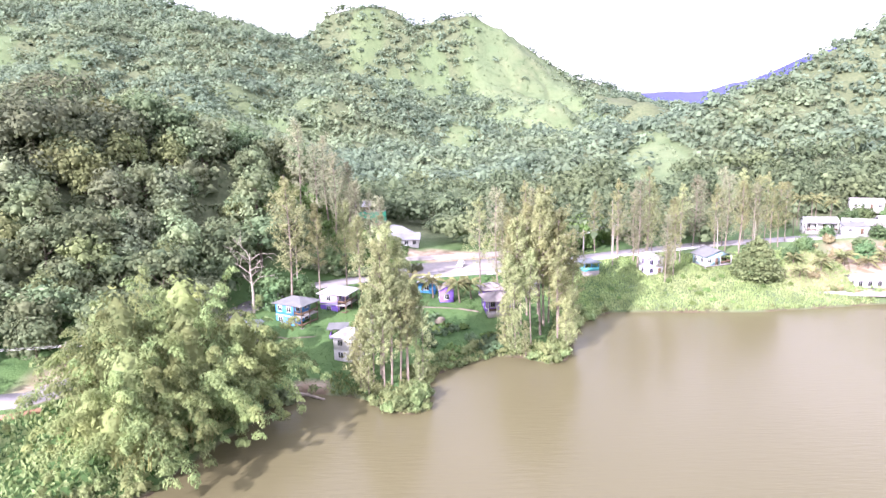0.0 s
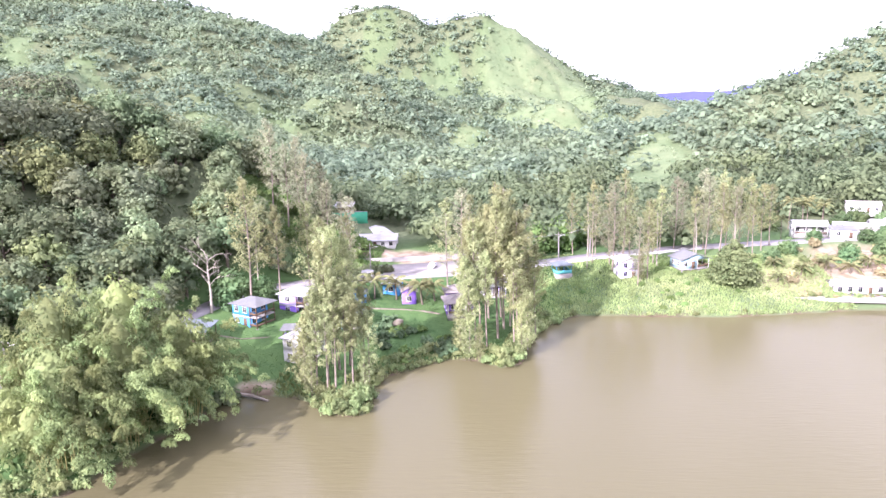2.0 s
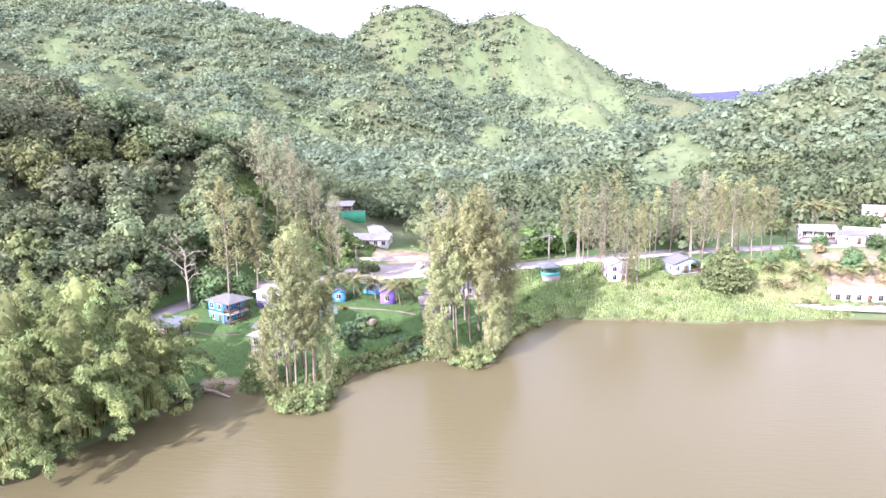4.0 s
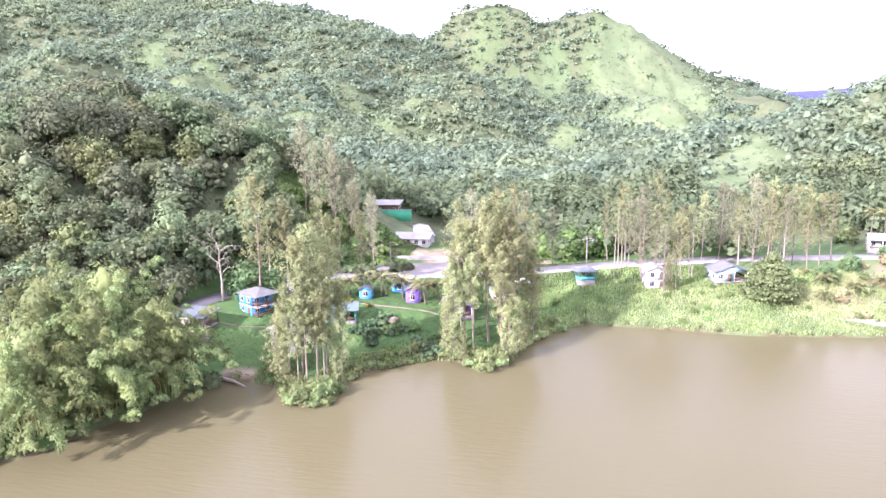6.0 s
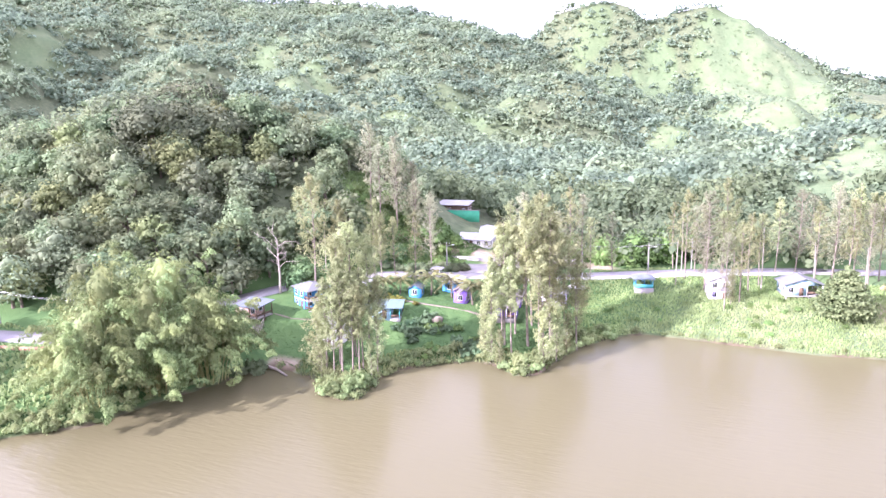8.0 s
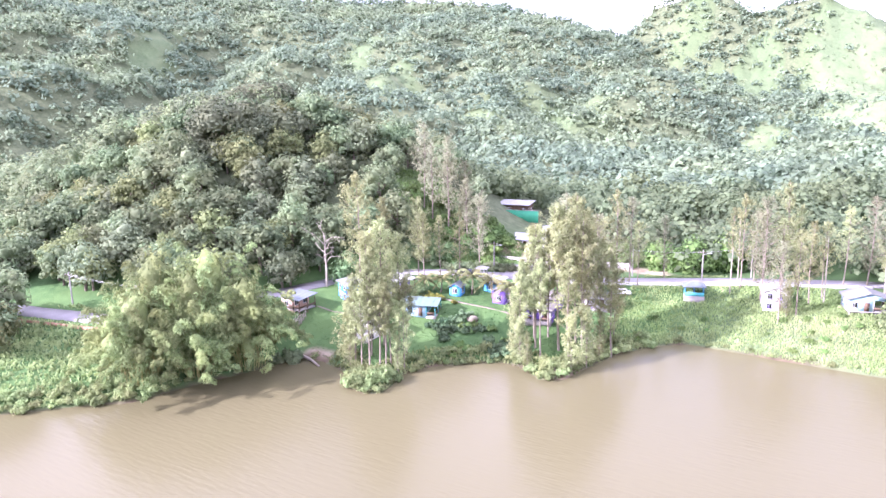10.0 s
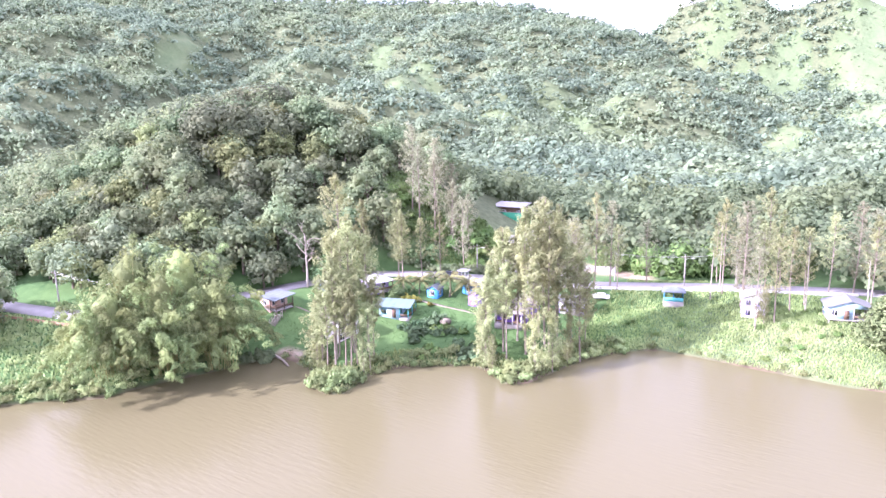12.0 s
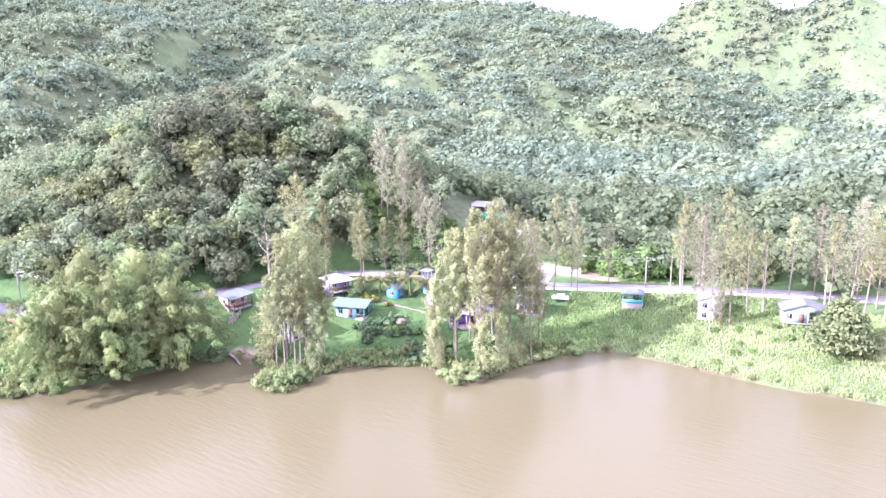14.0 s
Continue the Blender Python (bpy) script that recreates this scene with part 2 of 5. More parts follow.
def shore_distance(x, y):
    """Metres from the waterline, positive on land."""
    best = np.full(x.shape, 1e9)
    inside = np.zeros(x.shape, bool)
    for (ax, ay), (bx, by) in zip(LAKE, np.roll(LAKE, -1, 0)):
        dx, dy = bx - ax, by - ay
        u = np.clip(((x - ax) * dx + (y - ay) * dy) / (dx * dx + dy * dy), 0, 1)
        best = np.minimum(best, np.hypot(x - ax - u * dx, y - ay - u * dy))
        if dy:
            inside ^= ((ay > y) != (by > y)) & (x < dx * (y - ay) / dy + ax)
    return np.where(inside, -best, best)


def ridge(x, y, crest, width, power, seed):
    """A mountain: heights along a crest line that fall away on both sides, cut by gullies."""
    out = np.zeros(x.shape)
    gully = (fbm(x, y, 130, seed) - 0.5) * 0.8 + (fbm(x, y, 42, seed + 9) - 0.5) * 0.22 + (0.3 - np.abs(fbm(x, y, 90, seed + 4, 2) - 0.5) * 1.6) * 0.5
    for (ax, ay, az), (bx, by, bz) in zip(crest, crest[1:]):
        dx, dy = bx - ax, by - ay
        u = np.clip(((x - ax) * dx + (y - ay) * dy) / (dx * dx + dy * dy), 0, 1)
        d = np.hypot(x - ax - u * dx, y - ay - u * dy) / width
        d = d * (1 + gully)
        out = np.maximum(out, (az + u * (bz - az)) * np.maximum(0, 1 - d) ** power)
    return out


def smooth_step(a, b, v):
    t = np.clip((v - a) / (b - a), 0, 1)
    return t * t * (3 - 2 * t)


WEST = [(-60, 900, 105), (-194, 872, 118), (-262, 852, 150), (-345, 832, 176), (-480, 790, 188), (-640, 680, 194), (-770, 480, 196), (-840, 230, 190), (-860, -100, 170)]
PEAKS = [(-200, 872, 118), (-150, 862, 164), (-112, 862, 172), (-72, 866, 164), (-48, 868, 148), (-18, 869, 154), (22, 866, 156), (55, 870, 142), (98, 894, 114), (148, 925, 84), (200, 930, 70), (270, 950, 44), (400, 990, 30)]
EAST = [(128, 400, 20), (160, 430, 37), (217, 452, 58), (262, 470, 80), (330, 470, 118), (450, 420, 165), (620, 300, 170), (800, 100, 150)]
SPURS = [[(-345, 832, 150), (-270, 640, 95), (-190, 520, 48), (-130, 440, 18)], [(-150, 862, 130), (-125, 740, 60), (-90, 640, 28), (-60, 560, 10)],
         [(-640, 680, 160), (-500, 540, 95), (-400, 400, 45), (-330, 320, 10)]]


def dome(x, y, cx, cy, top, west, east, south, north):
    rx, ry = np.where(x < cx, west, east), np.where(y < cy, south, north)
    return top * np.exp(-((x - cx) / rx) ** 2 - ((y - cy) / ry) ** 2)


ROAD = [(-200, 80, 9.5), (-140, 85, 9.6), (-92, 91.5, 9.4), (-68, 98, 9.0), (-58, 112, 9.2), (-52, 130, 9.3), (-46, 150, 9.4), (-38, 164, 9.3), (-26, 171.5, 9.1), (-10, 175.5, 9.0), (8, 180, 8.8), (27, 189, 8.7), (48, 199.5, 8.8), (75, 209, 9.0), (110, 215, 9.4), (160, 222, 10.0), (240, 232, 12.0)]
LOT = [(-12, 183, 9.0), (4, 187, 8.9), (14, 190, 8.8)]


def along(x, y, line):
    """Distance to a line and its level at the nearest point."""
    best, lev = np.full(x.shape, 1e9), np.zeros(x.shape)
    for (ax, ay, az), (bx, by, bz) in zip(line, line[1:]):
        dx, dy = bx - ax, by - ay
        u = np.clip(((x - ax) * dx + (y - ay) * dy) / (dx * dx + dy * dy), 0, 1)
        d = np.hypot(x - ax - u * dx, y - ay - u * dy)
        lev = np.where(d < best, az + u * (bz - az), lev)
        best = np.minimum(best, d)
    return best, lev


def height(x, y):
    x, y = np.asarray(x, float), np.asarray(y, float)
    d = shore_distance(x, y)
    wob = (fbm(x, y, 14, 3) - 0.5) * 2
    z = np.interp(d, [-60, -8, -1.5, 0, 1.2, 6, 18, 32, 60, 200], [-8, -3, -0.8, -0.15, 0.7, 2.6, 6.0, 7.6, 8.8, 10.5])
    z = z + np.clip(d, 0, 10) * 0.1 * wob * 0.5
    far = np.clip((d - 30) / 60, 0, 1)
    hills = dome(x, y, -108, 170, 35, 115, 41, 44, 70) + dome(x, y, -58, 196, 20, 50, 30, 26, 60)
    m = np.maximum(ridge(x, y, WEST, 470, 1.15, 11), ridge(x, y, PEAKS, 185, 1.25, 23))
    m = np.maximum(m, ridge(x, y, EAST, 165, 1.1, 31))
    for k, s in enumerate(SPURS):
        m = np.maximum(m, ridge(x, y, s, 120, 1.0, 41 + 7 * k))
    m = m + np.maximum(0, np.abs(y - 100) - 1300) * 0.03
    z = z + hills + m * far + (fbm(x, y, 60, 5) - 0.5) * 6 * far
    for line, a, b in ((LOT, 16, 8), (ROAD, 9, 4.2)):
        rd, lev = along(x, y, line)
        w = smooth_step(a, b, rd)
        z = z * (1 - w) + (lev - 0.12) * w
    return z


def ground_at(x, y):
    return float(height(np.array([x]), np.array([y]))[0])


def spread(segments):
    out = [segments[0][0]]
    for a, b, step in segments:
        n = max(1, round((b - a) / step))
        out += [a + (b - a) * (i + 1) / n for i in range(n)]
    return np.array(out)


def quick_mesh(name, verts, polys, mats, index=None, smooth=False):
    """A mesh from arrays: corners, and lists of faces of three or four corners."""
    me = bpy.data.meshes.new(name)
    me.vertices.add(len(verts))
    me.vertices.foreach_set("co", np.asarray(verts, np.float32).ravel())
    sizes = np.concatenate([np.full(len(p), p.shape[1]) for p in polys])
    loops = np.concatenate([p.ravel() for p in polys]).astype(np.int32)
    me.loops.add(len(loops))
    me.loops.foreach_set("vertex_index", loops)
    me.polygons.add(len(sizes))
    me.polygons.foreach_set("loop_start", (np.cumsum(sizes) - sizes).astype(np.int32))
    if index is not None:
        me.polygons.foreach_set("material_index", np.asarray(index, np.int32))
    if smooth:
        me.polygons.foreach_set("use_smooth", np.ones(len(sizes), bool))
    for m in mats:
        me.materials.append(m)
    me.update(calc_edges=True)
    return me


def patch_of(x, y, cx, cy, rx, ry, turn=0.0, seed=1):
    """A ragged oval: 1 within, 0 outside."""
    c, s = math.cos(radians(turn)), math.sin(radians(turn))
    u, v = ((x - cx) * c + (y - cy) * s) / rx, (-(x - cx) * s + (y - cy) * c) / ry
    return smooth_step(1.25, 0.85, np.hypot(u, v) + (fbm(x, y, min(rx, ry) * 0.8, seed) - 0.5) * 0.9)


def meadow(x, y):
    """Open grass on the hills, where no wood grows."""
    g = patch_of(x, y, 84, 815, 82, 78, 0, 2)
    g = np.maximum(g, patch_of(x, y, 88, 665, 50, 95, 0, 12) * 0.95)
    g = np.maximum(g, patch_of(x, y, -27, 772, 21, 55, 0, 3) * 0.85)
    g = np.maximum(g, patch_of(x, y, 3, 600, 12, 85, -8, 15) * 0.85)
    g = np.maximum(g, patch_of(x, y, -104, 828, 20, 38, -6, 13) * 0.5)
    g = np.maximum(g, patch_of(x, y, -76, 738, 20, 55, 0, 16) * 0.45)
    g = np.maximum(g, patch_of(x, y, 103, 345, 15, 58, -14, 4))
    g = np.maximum(g, patch_of(x, y, -440, 560, 15, 30, 30, 5) * 0.95)
    g = np.maximum(g, patch_of(x, y, -410, 632, 11, 46, 25, 6) * 0.95)
    g = np.maximum(g, patch_of(x, y, -316, 545, 15, 58, 20, 18) * 0.95)
    g = np.maximum(g, patch_of(x, y, -516, 416, 8, 18, 30, 19) * 0.9)
    g = np.maximum(g, patch_of(x, y, -160, 540, 55, 70, 20, 14) * 0.25)
    g = np.maximum(g, patch_of(x, y, -215, 500, 30, 14, 30, 7) * 0.7)
    g = np.maximum(g, patch_of(x, y, -150, 560, 14, 26, 10, 8) * 0.7)
    g = np.maximum(g, patch_of(x, y, -560, 470, 12, 50, 30, 9))
    g = np.maximum(g, patch_of(x, y, -42, 190, 13, 17, 0, 10))
    return g


xs = spread([(-4200, -1000, 320), (-1000, -400, 24), (-400, -140, 12), (-140, -70, 4), (-70, 110, 1.8), (110, 200, 4), (200, 500, 12), (500, 1000, 40), (1000, 4200, 320)])
ys = spread([(-3800, -600, 320), (-600, 30, 45), (30, 60, 8), (60, 205, 1.8), (205, 260, 4), (260, 960, 8), (960, 1300, 40), (1300, 4600, 300)])
gx, gy = np.meshgrid(xs, ys)
gz = height(gx, gy)
nx, ny = len(xs), len(ys)
ids = np.arange(nx * ny).reshape(ny, nx)
quads = np.stack([ids[:-1, :-1], ids[:-1, 1:], ids[1:, 1:], ids[1:, :-1]], -1).reshape(-1, 4)


def ground_material():
    m = bpy.data.materials.new("grassy_ground")
    m.use_nodes = True
    n, l = m.node_tree.nodes, m.node_tree.links
    p = n["Principled BSDF"]
    p.inputs["Roughness"].default_value = 0.9
    p.inputs["Specular IOR Level"].default_value = 0.15
    g = n.new("ShaderNodeNewGeometry")

    def noise_at(scale, detail=4):
        t = n.new("ShaderNodeTexNoise")
        t.inputs["Scale"].default_value, t.inputs["Detail"].default_value = scale, detail
        l.new(g.outputs["Position"], t.inputs["Vector"])
        r = n.new("ShaderNodeMapRange")
        r.inputs[1].default_value, r.inputs[2].default_value = 0.35, 0.65
        l.new(t.outputs["Fac"], r.inputs[0])
        return r.outputs[0]

    def blend(fac, a, b):
        x = n.new("ShaderNodeMix")
        x.data_type = "RGBA"
        for sock, v in ((0, fac), (6, a), (7, b)):
            if isinstance(v, tuple):
                x.inputs[sock].default_value = (*v, 1)
            else:
                l.new(v, x.inputs[sock])
        return x.outputs[2]

    def attr(name):
        a = n.new("ShaderNodeAttribute")
        a.attribute_name = name
        return a.outputs["Fac"]
    lush = blend(noise_at(0.6), (0.046, 0.10, 0.036), (0.078, 0.145, 0.052))
    lush = blend(noise_at(0.05), lush, (0.085, 0.148, 0.05))
    dry = blend(noise_at(0.018), (0.105, 0.155, 0.075), (0.185, 0.205, 0.11))
    dry = blend(noise_at(0.09, 6), dry, (0.085, 0.125, 0.06))
    dry = blend(noise_at(0.35, 5), dry, (0.125, 0.165, 0.085))
    col = blend(attr("meadow"), lush, dry)
    col = blend(attr("litter"), col, blend(noise_at(0.5), (0.075, 0.095, 0.05), (0.12, 0.14, 0.075)))
    mud = blend(noise_at(0.4), (0.22, 0.165, 0.11), (0.34, 0.285, 0.22))
    col = blend(attr("bare"), col, mud)
    col = blend(attr("wet"), col, blend(noise_at(0.5), (0.085, 0.065, 0.045), (0.13, 0.10, 0.065)))
    l.new(col, p.inputs["Base Color"])
    bt = n.new("ShaderNodeTexNoise")
    bt.inputs["Scale"].default_value = 2.5
    bt.inputs["Detail"].default_value = 5
    l.new(g.outputs["Position"], bt.inputs["Vector"])
    bp = n.new("ShaderNodeBump")
    bp.inputs["Strength"].default_value, bp.inputs["Distance"].default_value = 0.6, 0.25
    l.new(bt.outputs["Fac"], bp.inputs["Height"])
    l.new(bp.outputs[0], p.inputs["Normal"])
    return m


ground_mesh = quick_mesh("ground", np.stack([gx, gy, gz], -1).reshape(-1, 3), [quads], [ground_material()], smooth=True)
gd = shore_distance(gx, gy)
mead = np.maximum(meadow(gx, gy), smooth_step(30, 55, gx) * smooth_step(60, 10, gd) * (gy > 150) * 0.8)
wooded = smooth_step(50, 90, gd) * (1 - meadow(gx, gy))
wooded = np.maximum(wooded, smooth_step(12, 20, gz) * (1 - meadow(gx, gy)))
bare = np.zeros(gz.shape)
wet = smooth_step(0.42, 0.15, gz)
for cx, cy, rx, ry in ((-27.5, 119.5, 4, 2.2), (99, 187, 11, 9), (114, 191, 18, 9), (128, 205, 14, 8), (-66, 104, 5, 8), (-88, 726, 14, 10), (24, 137, 3, 5), (1, 199, 15, 7), (-17, 200, 9, 5), (18, 201, 10, 5)):
    bare = np.maximum(bare, patch_of(gx, gy, cx, cy, rx, ry, 0, 17))
for key, val in (("meadow", mead), ("litter", wooded), ("bare", bare), ("wet", wet)):
    a = ground_mesh.attributes.new(key, "FLOAT", "POINT")
    a.data.foreach_set("value", np.clip(val, 0, 1).astype(np.float32).ravel())
tagged(new("ground", ground_mesh), "green grassy lakeshore rising to steep wooded mountains", "ground", kind="structure")


def water_material():
    m = bpy.data.materials.new("muddy_water")
    m.use_nodes = True
    n, l = m.node_tree.nodes, m.node_tree.links
    p = n["Principled BSDF"]
    p.inputs["Roughness"].default_value = 0.2
    p.inputs["IOR"].default_value = 1.33
    p.inputs["Specular IOR Level"].default_value = 0.25
    g = n.new("ShaderNodeNewGeometry")
    t = n.new("ShaderNodeTexNoise")
    t.inputs["Scale"].default_value = 0.02
    t.inputs["Detail"].default_value = 3
    l.new(g.outputs["Position"], t.inputs["Vector"])
    x = n.new("ShaderNodeMix")
    x.data_type = "RGBA"
    x.inputs[6].default_value, x.inputs[7].default_value = (0.105, 0.097, 0.050, 1), (0.119, 0.107, 0.060, 1)
    l.new(t.outputs["Fac"], x.inputs[0])
    l.new(x.outputs[2], p.inputs["Base Color"])
    mp = n.new("ShaderNodeMapping")
    mp.inputs["Rotation"].default_value = (0, 0, radians(-27))
    mp.inputs["Scale"].default_value = (0.28, 1.7, 1)
    l.new(g.outputs["Position"], mp.inputs["Vector"])
    r = n.new("ShaderNodeTexNoise")
    r.inputs["Scale"].default_value = 0.9
    r.inputs["Detail"].default_value = 4
    l.new(mp.outputs[0], r.inputs["Vector"])
    bp = n.new("ShaderNodeBump")
    bp.inputs["Strength"].default_value, bp.inputs["Distance"].default_value = 0.42, 0.12
    l.new(r.outputs["Fac"], bp.inputs["Height"])
    l.new(bp.outputs[0], p.inputs["Normal"])
    return m


wx, wy = np.meshgrid(np.linspace(-520, 600, 12), np.linspace(-560, 230, 10))
wid = np.arange(120).reshape(10, 12)
tagged(new("lake_water", quick_mesh("lake_water", np.stack([wx, wy, wx * 0], -1).reshape(-1, 3),
       [np.stack([wid[:-1, :-1], wid[:-1, 1:], wid[1:, 1:], wid[1:, :-1]], -1).reshape(-1, 4)], [water_material()])),
       "calm muddy tan lake water with faint ripples", "lake", kind="structure")

# far range behind the valley's mouth, distance haze painted as its blue base colour
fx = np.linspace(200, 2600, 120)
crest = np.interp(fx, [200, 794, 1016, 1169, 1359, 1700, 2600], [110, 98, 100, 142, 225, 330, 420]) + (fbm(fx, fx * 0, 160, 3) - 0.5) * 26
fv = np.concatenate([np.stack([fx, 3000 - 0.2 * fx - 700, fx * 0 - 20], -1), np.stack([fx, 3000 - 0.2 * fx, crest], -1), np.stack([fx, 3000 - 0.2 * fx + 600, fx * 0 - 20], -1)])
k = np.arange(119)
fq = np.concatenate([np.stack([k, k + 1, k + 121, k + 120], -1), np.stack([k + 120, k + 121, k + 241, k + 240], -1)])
tagged(new("distant_mountain", quick_mesh("distant_mountain", fv, [fq], [M_HAZEBLUE], smooth=True)), "far mountain range under cloud, coloured haze blue", "mountain", kind="structure")


# ---------------------------------------------------------------- foliage
def leaf_quads(c, nrm, size, aspect=1.0, droop=0.0, r=rng):
    """One bent four-cornered leaf clump at each place."""
    n = len(c)
    nrm = nrm / np.maximum(np.linalg.norm(nrm, axis=1, keepdims=True), 1e-6)
    t = r.normal(size=(n, 3))
    t[:, 2] -= droop * 3
    t -= nrm * (t * nrm).sum(1, keepdims=True)
    t /= np.maximum(np.linalg.norm(t, axis=1, keepdims=True), 1e-6)
    b = np.cross(nrm, t)
    s = np.asarray(size).reshape(-1, 1) * np.ones((n, 1))
    t, b = t * s * aspect, b * s
    j = lambda: r.uniform(0.6, 1.2, (n, 1))
    lift = nrm * s * 0.25
    v = np.stack([c - t * j(), c - b * j() - lift, c + t * j(), c + b * j() - lift], 1)
    return v.reshape(-1, 3), np.arange(4 * n).reshape(-1, 4)


def sphere_dirs(n, r, up=-0.4):
    d = r.normal(size=(n * 3, 3))
    d /= np.linalg.norm(d, axis=1, keepdims=True)
    return d[d[:, 2] > up][:n]


def stack_parts(parts):
    v, f, o = [], [], 0
    for a, q in parts:
        v.append(a)
        f.append(q + o)
        o += len(a)
    return np.concatenate(v), f


def lump(c, radii, r, rows=3, cols=6):
    """A small uneven closed body: the shaded inside of a crown."""
    v = [(0, 0, 1)] + [(math.sin(math.pi * i / rows) * math.cos(2 * math.pi * j / cols), math.sin(math.pi * i / rows) * math.sin(2 * math.pi * j / cols), math.cos(math.pi * i / rows))
                       for i in range(1, rows) for j in range(cols)] + [(0, 0, -1)]
    v = np.array(v) * r.uniform(0.8, 1.1, (len(v), 1)) * np.array(radii) + np.array(c)
    q = [(1 + i * cols + j, 1 + (i + 1) * cols + j, 1 + (i + 1) * cols + (j + 1) % cols, 1 + i * cols + (j + 1) % cols) for i in range(rows - 2) for j in range(cols)]
    e = len(v) - 1
    caps = [(0, 1 + j, 1 + (j + 1) % cols) for j in range(cols)] + [(e, e - cols + (j + 1) % cols, e - cols + j) for j in range(cols)]
    return v, np.array(q), np.array(caps)


def tube(points, radii, sides=6):
    """A tapered limb along a line of points."""
    pts = [Vector(p) for p in points]
    v, q = [], []
    for i, p in enumerate(pts):
        d = (pts[min(i + 1, len(pts) - 1)] - pts[max(i - 1, 0)]).normalized()
        a = d.orthogonal().normalized()
        b = d.cross(a)
        v += [tuple(p + (a * math.cos(2 * math.pi * s / sides) + b * math.sin(2 * math.pi * s / sides)) * radii[i]) for s in range(sides)]
    for i in range(len(pts) - 1):
        q += [(i * sides + s, i * sides + (s + 1) % sides, (i + 1) * sides + (s + 1) % sides, (i + 1) * sides + s) for s in range(sides)]
    return np.array(v), np.array(q)


def mesh_part(name, me, parent, label=""):
    ob = new(name, me)
    ob.parent = parent
    if label:
        ob["label"] = label
    return ob


def crown_mesh(lobes, leaves, size, mat, r, aspect=1.0, droop=0.0, core=0.74, up=-0.5):
    """Leaf clumps over a set of lobes (centre, radii), round shaded cores."""
    parts, caps_all, o = [], [], 0
    vs, qs, ts = [], [], []
    area = np.array([l[1][0] * l[1][2] for l in lobes])
    for (c, rad), a in zip(lobes, area / area.sum()):
        d = sphere_dirs(max(6, int(leaves * a)), r, up)
        rad = np.array(rad)
        pos = np.array(c) + d * rad * r.uniform(0.72, 1.10, (len(d), 1))
        nv, nq = leaf_quads(pos, d / rad * rad.mean() + r.normal(scale=0.38, size=d.shape) + np.array((0, 0, 0.25)), size * r.uniform(0.6, 1.35, len(d)), aspect, droop, r)
        vs.append(nv), qs.append(nq + o)
        o += len(nv)
        if core:
            nv, nq, nt = lump(c, rad * core, r)
            vs.append(nv), qs.append(nq + o), ts.append(nt + o)
            o += len(nv)
    polys = [np.concatenate(qs)] + ([np.concatenate(ts)] if ts else [])
    return quick_mesh("crown", np.concatenate(vs), polys, [mat])


def trunk_mesh(limbs, mat, sides=6):
    vs, qs = stack_parts([tube(p, r, sides) for p, r in limbs])
    return quick_mesh("trunk", vs, [np.concatenate(qs)], [mat])


def broadleaf(name, h, r0, leaves, size, mat, seed, flat=0.75, bark=M_BARK, label="", category="tree", group=""):
    """A spreading tree: trunk with limbs, and a crown of several lobes."""
    r = np.random.default_rng(seed)
    root = tagged(new(name), label, category, group)
    n = 7 + seed % 4
    lobes = [((0, 0, h - r0 * flat * 0.75), (r0 * 0.62, r0 * 0.62, r0 * flat * 0.75))]
    limbs = [([(0, 0, -0.8), (0.1, 0, h * 0.3), (0, 0.1, h * 0.62)], [h * 0.032, h * 0.025, h * 0.012])]
    for i in range(n):
        a = 2 * math.pi * (i + r.uniform(-0.3, 0.3)) / n
        rr = r0 * r.uniform(0.45, 0.72)
        c = (rr * math.cos(a), rr * math.sin(a), h - r0 * flat * r.uniform(0.85, 1.6))
        s = r0 * r.uniform(0.36, 0.55)
        lobes.append((c, (s, s, s * 0.95)))
        lobes.append(((c[0] * 1.15, c[1] * 1.15, c[2] - s * r.uniform(0.9, 1.5)), (s * 0.8, s * 0.8, s * 0.8)))
        if i % 2 == 0:
            limbs.append(([(0, 0, h * 0.33), (c[0] * 0.5, c[1] * 0.5, c[2] * 0.72), c], [h * 0.016, h * 0.011, h * 0.004]))
    mesh_part("trunk", trunk_mesh(limbs, bark), root)
    for i in range(n):
        c, s = lobes[1 + 2 * (i % n)]
        a = r.uniform(0, 2 * math.pi)
        w = s[0] * r.uniform(0.35, 0.5)
        lobes.append(((c[0] + s[0] * 0.8 * math.cos(a), c[1] + s[0] * 0.8 * math.sin(a), c[2] + s[0] * r.uniform(0.2, 0.7)), (w, w, w * 0.8)))
    mesh_part("crown", crown_mesh(lobes, leaves, size, mat, r, 1.5, 0.1, core=0.55), root)
    return root


